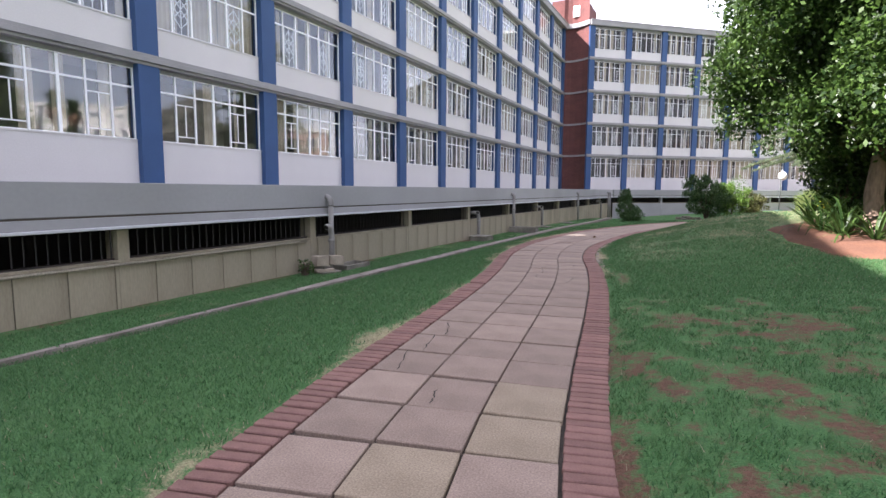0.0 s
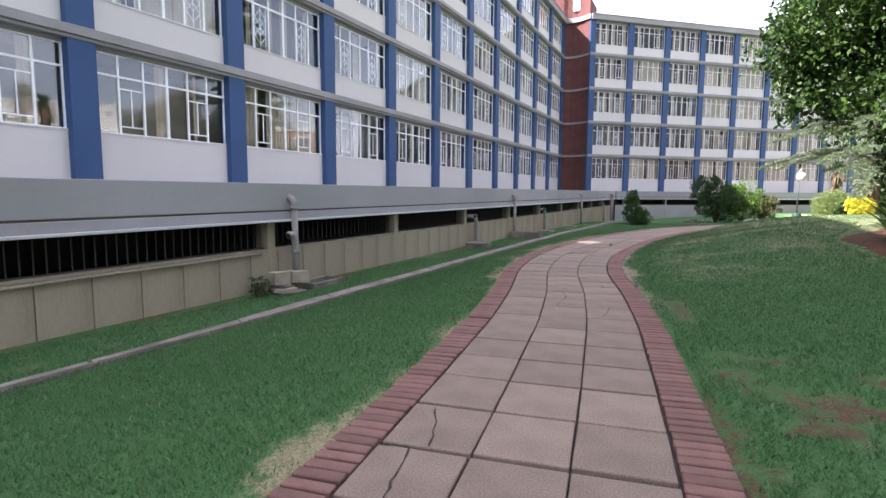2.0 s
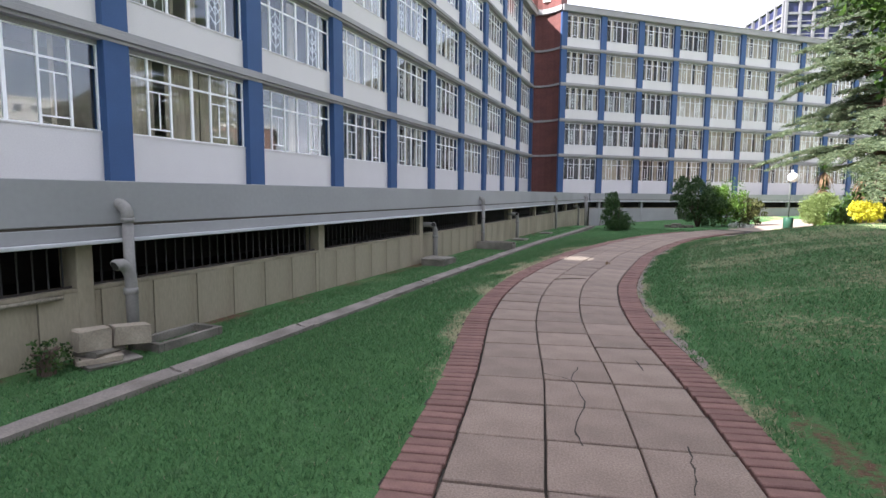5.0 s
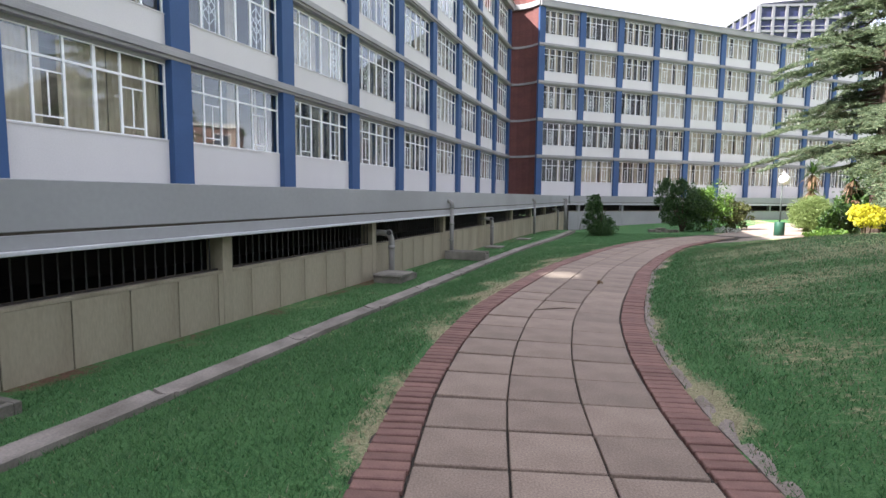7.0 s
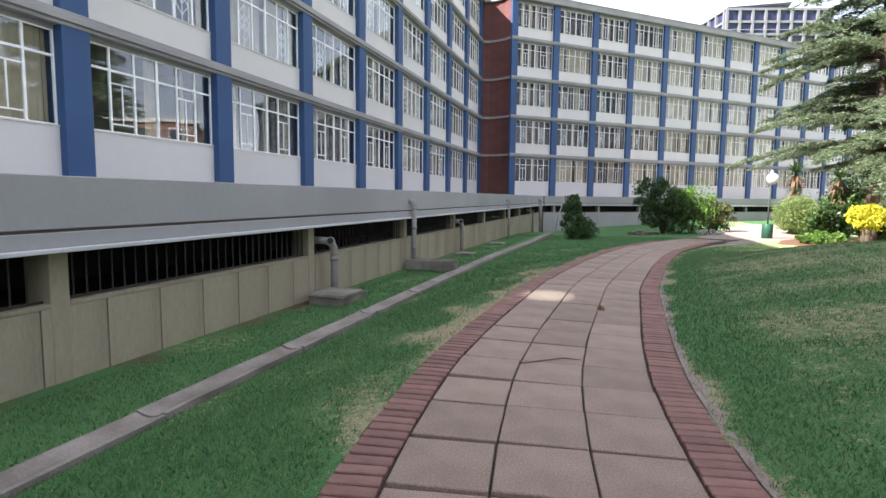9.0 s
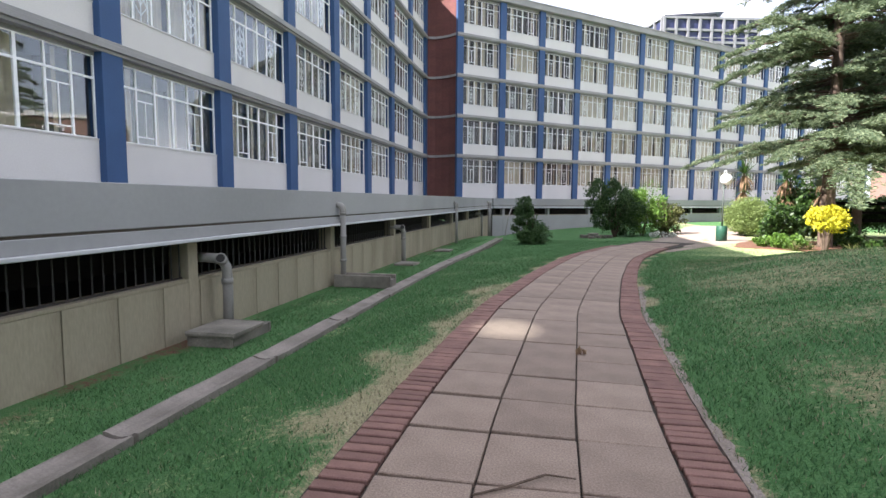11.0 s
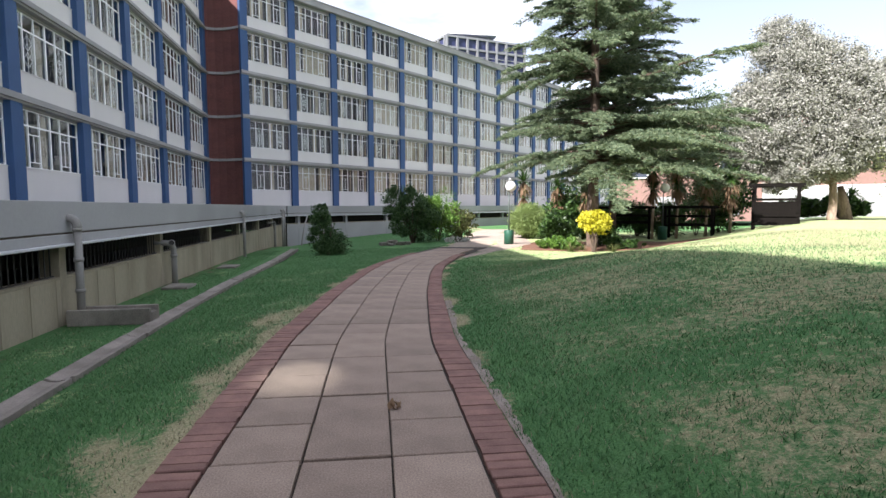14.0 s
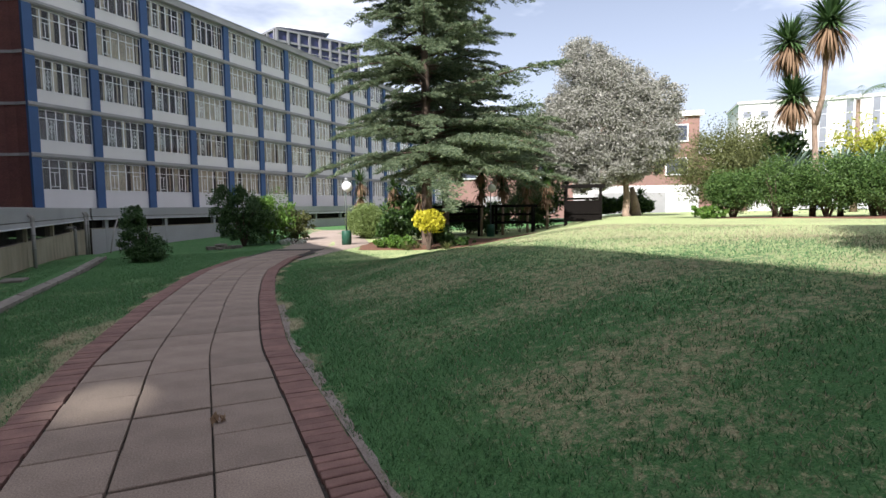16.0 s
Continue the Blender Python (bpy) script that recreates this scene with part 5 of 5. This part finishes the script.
def office_tower():
    t = thing("office_tower", "distant office tower with a concrete grid and dark blue windows", "building")
    bm = bmesh.new()
    foot = [(27.8, 200.2), (57.3, 208.1), (49.8, 230), (20.6, 222)]
    low, high = [bm.verts.new((x, y, 0)) for x, y in foot], [bm.verts.new((x, y, 58.9)) for x, y in foot]
    bm.faces.new(high)
    for k in range(4):
        bm.faces.new((low[k], low[(k + 1) % 4], high[(k + 1) % 4], high[k]))
    bmesh.ops.recalc_face_normals(bm, faces=bm.faces)
    part("core", bm, M_BLUEGLASS, t)
    grid_face(t, (27.8, 200), (57.5, 208), 59, 6, 8)
    grid_face(t, (20.4, 222), (27.7, 200.3), 59, 6, 5)
    part("plant_room", box(31, 45, 208, 222, 58.8, 61.6), M_TOWER, t)
    part("plant_roof", box(29, 47, 206, 224, 61.6, 62.5), M_FARWHITE, t, "flat projecting roof slab")
    return t


office_tower()
far_block("brick_building", "red brick building with white ground floor and white windows", (23.5, 68.5), (44.0, 53.0), 12, 0.0, 10.2, M_FARBRICK, 2, 6, 1.9, 1.5, M_FARGLASS, M_FARWHITE, 3.3, M_FARWHITE, 3.5)
bb = bpy.data.objects["brick_building"]
for x0, x1, z0, z1 in ((15.5, 18.5, 0.4, 2.6), (20.0, 22.6, 0.4, 2.6), (9.0, 11.5, 0.6, 2.4), (3.5, 6.0, 0.6, 2.4)):
    part("garage_door", box(x0, x1, -0.16, -0.105, z0, z1), M_BAND, bb, "grey shuttered door")
far_block("brick_building", "brick block with a white band beyond the trees", (44.5, 53.5), (50.5, 47.0), 10, 0.0, 6.4, M_FARBRICK, 1, 2, 1.6, 1.5, M_FARGLASS, M_FARWHITE, 2.6, M_FARWHITE, 2.8)
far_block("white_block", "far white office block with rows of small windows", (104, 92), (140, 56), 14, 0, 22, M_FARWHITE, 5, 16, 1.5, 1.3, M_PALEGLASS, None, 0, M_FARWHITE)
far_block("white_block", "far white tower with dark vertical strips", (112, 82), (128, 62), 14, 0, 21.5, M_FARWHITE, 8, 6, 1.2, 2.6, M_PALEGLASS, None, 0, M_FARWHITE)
# unseen blocks added across the garden for reflections in the wing's windows
far_block("white_block", "unseen tall grey flats added across the garden for window reflections", (58, 22), (64, -26), 16, 0, 31, M_TOWER, 9, 13, 2.2, 2.0, M_FARGLASS, None, 0, M_FARWHITE)
far_block("white_block", "unseen long grey building added across the garden for window reflections", (52, -30), (20, -46), 16, 0, 20, M_TOWER, 6, 10, 2.2, 1.7, M_FARGLASS, None, 0, M_FARWHITE)


# ---- grass ----
def grass(name, label, leaf, n, seed, area, height, keep):
    """Single blades over an area, where keep says so."""
    rng = np.random.default_rng(seed)
    x, y = rng.uniform(area[0], area[1], n), rng.uniform(area[2], area[3], n)
    k = keep(x, y, rng)
    x, y = x[k], y[k]
    m = len(x)
    z = ground_z(x, y)
    a = rng.uniform(0, 2 * np.pi, m)
    h = height * rng.uniform(0.5, 1.4, m)
    w = 0.0024 + 0.003 * rng.random(m)
    lx, ly = rng.normal(size=m) * h * 0.5, rng.normal(size=m) * h * 0.5
    p = np.stack([x, y, z - 0.004], 1)
    s = np.stack([np.cos(a) * w, np.sin(a) * w, np.zeros(m)], 1)
    tip = p + np.stack([lx, ly, h], 1)
    v = np.stack([p - s, p + s, tip], 1).reshape(-1, 3)
    return tagged(new(name, np_mesh(name, v, np.arange(3 * m).reshape(m, 3), leaf)), label, "grass", kind="stuff")


def open_ground(x, y):
    return (np.abs(x + 7.03) > 0.175 - 0.09 * smooth(10, 6, y)) & (x > -8.35) & (np.hypot((x - 3.75) / 2.6, (y - 14) / 2.9) > 1)


def keep_lawn(x, y, rng):
    near = 0.22 + 0.78 * np.clip(1.3 - np.hypot(x + 2.5, y - 9) / 20, 0, 1)
    # fewer green blades where the lawn's sunlit colour is painted
    lush = (1 - 0.96 * smooth(0.1, 0.9, dryness(x, y) + 0.22 * field(x, y, 10, 12))) * (1 - 0.93 * np.clip(pale_and_lit(x, y), 0, 1)) * (1 - smooth(0.38, 0.62, bareness(x, y) + 0.12 * field(x, y, 9, 6)))
    return (off_path(x, y)[0] > 0.02 + 0.03 * field(x, y, 6, 3)) & open_ground(x, y) & (rng.random(len(x)) < near * lush)


def keep_dry(x, y, rng):
    return (off_path(x, y)[0] > 0.0) & open_ground(x, y) & (rng.random(len(x)) < 0.05 + 0.6 * np.maximum(dryness(x, y), 0.3 * pale_and_lit(x, y)))


grass("lawn_grass", "short mown green grass blades", L_GRASS, 1900000, 1, (-8.3, 7.5, 0.2, 42), 0.035, keep_lawn)
grass("dry_grass", "dry straw coloured grass along the path", L_STRAW, 560000, 2, (-8.3, 8.5, 0.5, 30), 0.035, keep_dry)


# ---- path: slabs and brick edging ----
def path_frame(s_y):
    """Centre and heading of the path at a distance along y."""
    k = float(path_slope(s_y))
    d = Vector((k, 1, 0)).normalized()
    return Vector((float(path_x(s_y)), s_y, float(path_z(s_y)))), d, Vector((d.y, -d.x, 0))


def build_path():
    p = thing("path", "garden path of pink concrete slabs edged with red bricks", "path", kind="structure")
    ys, s = [-2.0], 0
    bed = bmesh.new()
    prev = None
    for y in np.arange(-3, 40.01, 0.25):
        c, d, r = path_frame(float(y))
        row = [bed.verts.new(c + r * o + Vector((0, 0, z))) for o, z in ((-HALF - 0.02, -0.055), (-HALF - 0.02, -0.034), (HALF + 0.02, -0.034), (HALF + 0.02, -0.05))]
        if prev:
            for k in range(3):
                bed.faces.new((prev[k], prev[k + 1], row[k + 1], row[k]))
        prev = row
    part("path_bed", bed, M_BED, p, "dark sandy joints between the slabs")
    rng = random.Random(5)
    joints = [2.70 - 0.59 * k for k in range(8, 0, -1)] + [2.70, 3.27, 3.90, 4.50, 5.10, 5.74, 6.38, 6.97, 7.57, 8.18, 8.78, 9.36, 9.93, 10.48, 11.04, 11.52, 12.02, 12.55, 13.12, 13.67, 14.25, 14.85,
              15.40, 15.98, 16.64, 17.25, 17.85, 18.44, 19.03, 19.63, 20.22, 20.82] + [20.82 + 0.575 * k for k in range(1, 32)]
    shapes = {}
    brick = [as_mesh("brick", box(-0.141, 0.141, -0.0460 + e, 0.0460, -0.05, 0.0, 0.006), M_BRICK) for e in (0, 0.004, 0.008)]
    rest = bmesh.new()
    for y0, y1 in zip(joints, joints[1:]):
        c, d, r = path_frame((y0 + y1) / 2)
        a = math.degrees(math.atan2(d.y, d.x)) - 90
        l = round((y1 - y0) / d.y * 50) / 50
        if l not in shapes:
            w = SLAB / 2 - 0.006
            shapes[l] = [as_mesh("slab", box(-w, w - e, -l / 2 + 0.017, l / 2 - 0.017 - e, -0.05, 0.0, 0.006), m) for e in (0, 0.004) for m in (M_SLAB, M_SLAB_TAN)]
        for k in (-1, 0, 1):
            q = c + r * (k * SLAB) + d * rng.uniform(-0.012, 0.012)
            share("slab", shapes[l][2 * rng.randrange(2) + (1 if y0 < 4.2 and rng.random() < 0.3 else 0)], p, pose(q.x, q.y, q.z + rng.uniform(-0.004, 0.004), rng.uniform(-0.3, 0.3), rng.uniform(-0.3, 0.3), a + rng.uniform(-0.4, 0.4)))
    rag = random.Random(9)
    bm, prev = bmesh.new(), None
    for y in np.arange(11.0, 24, 0.12):
        c, d, r = path_frame(float(y))
        w = 0.10 + 0.05 * math.sin(y * 1.7) + rag.uniform(-0.02, 0.025)
        row = [bm.verts.new(c + r * (HALF + o) + Vector((0, 0, z))) for o, z in ((0.004, -0.05), (0.004, -0.004 + rag.uniform(-0.004, 0.004)), (max(w, 0.03) * 0.6, 0.004 + rag.uniform(-0.008, 0.008)), (max(w, 0.03), 0.002), (max(w, 0.03) + 0.02, -0.06))]
        if prev:
            for k in range(4):
                bm.faces.new((prev[k], prev[k + 1], row[k + 1], row[k]))
        prev = row
    part("mortar_haunch", bm, M_KERB, p, "rough grey mortar strip outside the bricks")
    cracks = (((-2.63, 4.33), (-2.51, 4.37), (-2.39, 4.08), (-2.31, 3.84)), ((-2.79, 4.9), (-2.54, 4.98), (-2.44, 4.66), (-2.38, 4.44)), ((-2.66, 5.55), (-2.52, 5.3), (-2.44, 5.04)), ((-1.8, 3.57), (-1.74, 3.42), (-1.72, 3.3)),
              ((-3.2, 10.55), (-2.95, 10.48), (-2.79, 10.04), (-2.77, 9.5), (-2.7, 9.3)), ((-2.95, 10.48), (-2.96, 10.85)), ((-2.12, 9.54), (-2.09, 9.26), (-2.1, 8.96)), ((-2.5, 11.25), (-2.42, 10.95)))
    for line in cracks:
        bm, prev, fine = bmesh.new(), None, []
        for a, b in zip(line, line[1:]):
            fine += [(a[0] + (b[0] - a[0]) * u + rag.uniform(-0.012, 0.012), a[1] + (b[1] - a[1]) * u) for u in (0, 0.25, 0.5, 0.75)]
        for x, y in fine + [line[-1]]:
            w, z = rag.uniform(0.002, 0.006), float(path_z(y)) + 0.006
            row = [bm.verts.new((x - w, y - w, z)), bm.verts.new((x + w, y + w, z))]
            if prev:
                bm.faces.new((prev[0], prev[1], row[1], row[0]))
            prev = row
        part("crack", bm, M_BED, p, "dark crack across a slab")
    n = 0
    y = -2.0
    while y < 36:
        c, d, r = path_frame(y)
        for side in (-1, 1):
            if side < 0 and 8.47 < y < 8.57:
                continue
            q = c + r * side * (1.5 * SLAB + 0.012 + 0.144)
            a = math.degrees(math.atan2(d.y, d.x)) - 90 + rng.uniform(-1.2, 1.2)
            m = pose(q.x + rng.uniform(-0.006, 0.006), q.y, q.z + rng.uniform(-0.004, 0.003), rng.uniform(-0.6, 0.6), rng.uniform(-0.6, 0.6), a)
            if 1.5 < y < 19.0 and n < 310:
                share("brick", rng.choice(brick), p, m)
                n += 1
            else:
                k = len(rest.verts)
                box_bm(rest, -0.141, 0.141, -0.049, 0.049, -0.05, 0.0)
                rest.verts.ensure_lookup_table()
                bmesh.ops.transform(rest, matrix=m, verts=rest.verts[k:])
        y += 0.107 * d.y
    ob = part("far_bricks", rest, M_BRICK, p, "red brick edging")
    ob["kind"] = "stuff"
    return p


build_path()


# ---- small litter on the path ----
pz = float(path_z(16.0)) + 0.012
twig = new("twig", as_mesh("twig", tube_bm(bmesh.new(), [(-4.11, 15.83, pz), (-3.95, 15.93, pz + 0.006), (-3.75, 16.12, pz), (-3.59, 16.10, pz + 0.004)], [0.006, 0.008, 0.007, 0.004], 6), M_BARK))
tagged(twig, "thin dry brown twig lying on the slabs", "twig")
v, f = leaf_cards(np.array([(-3.45 + 0.03 * math.cos(a), 18.66 + 0.03 * math.sin(a), float(path_z(18.66)) + 0.025) for a in range(7)]), 0.05, 4, 0.4)
tagged(new("dead_leaf", np_mesh("dead_leaf", v, f, L_DRY)), "curled dry brown leaf lying on the path", "leaf")
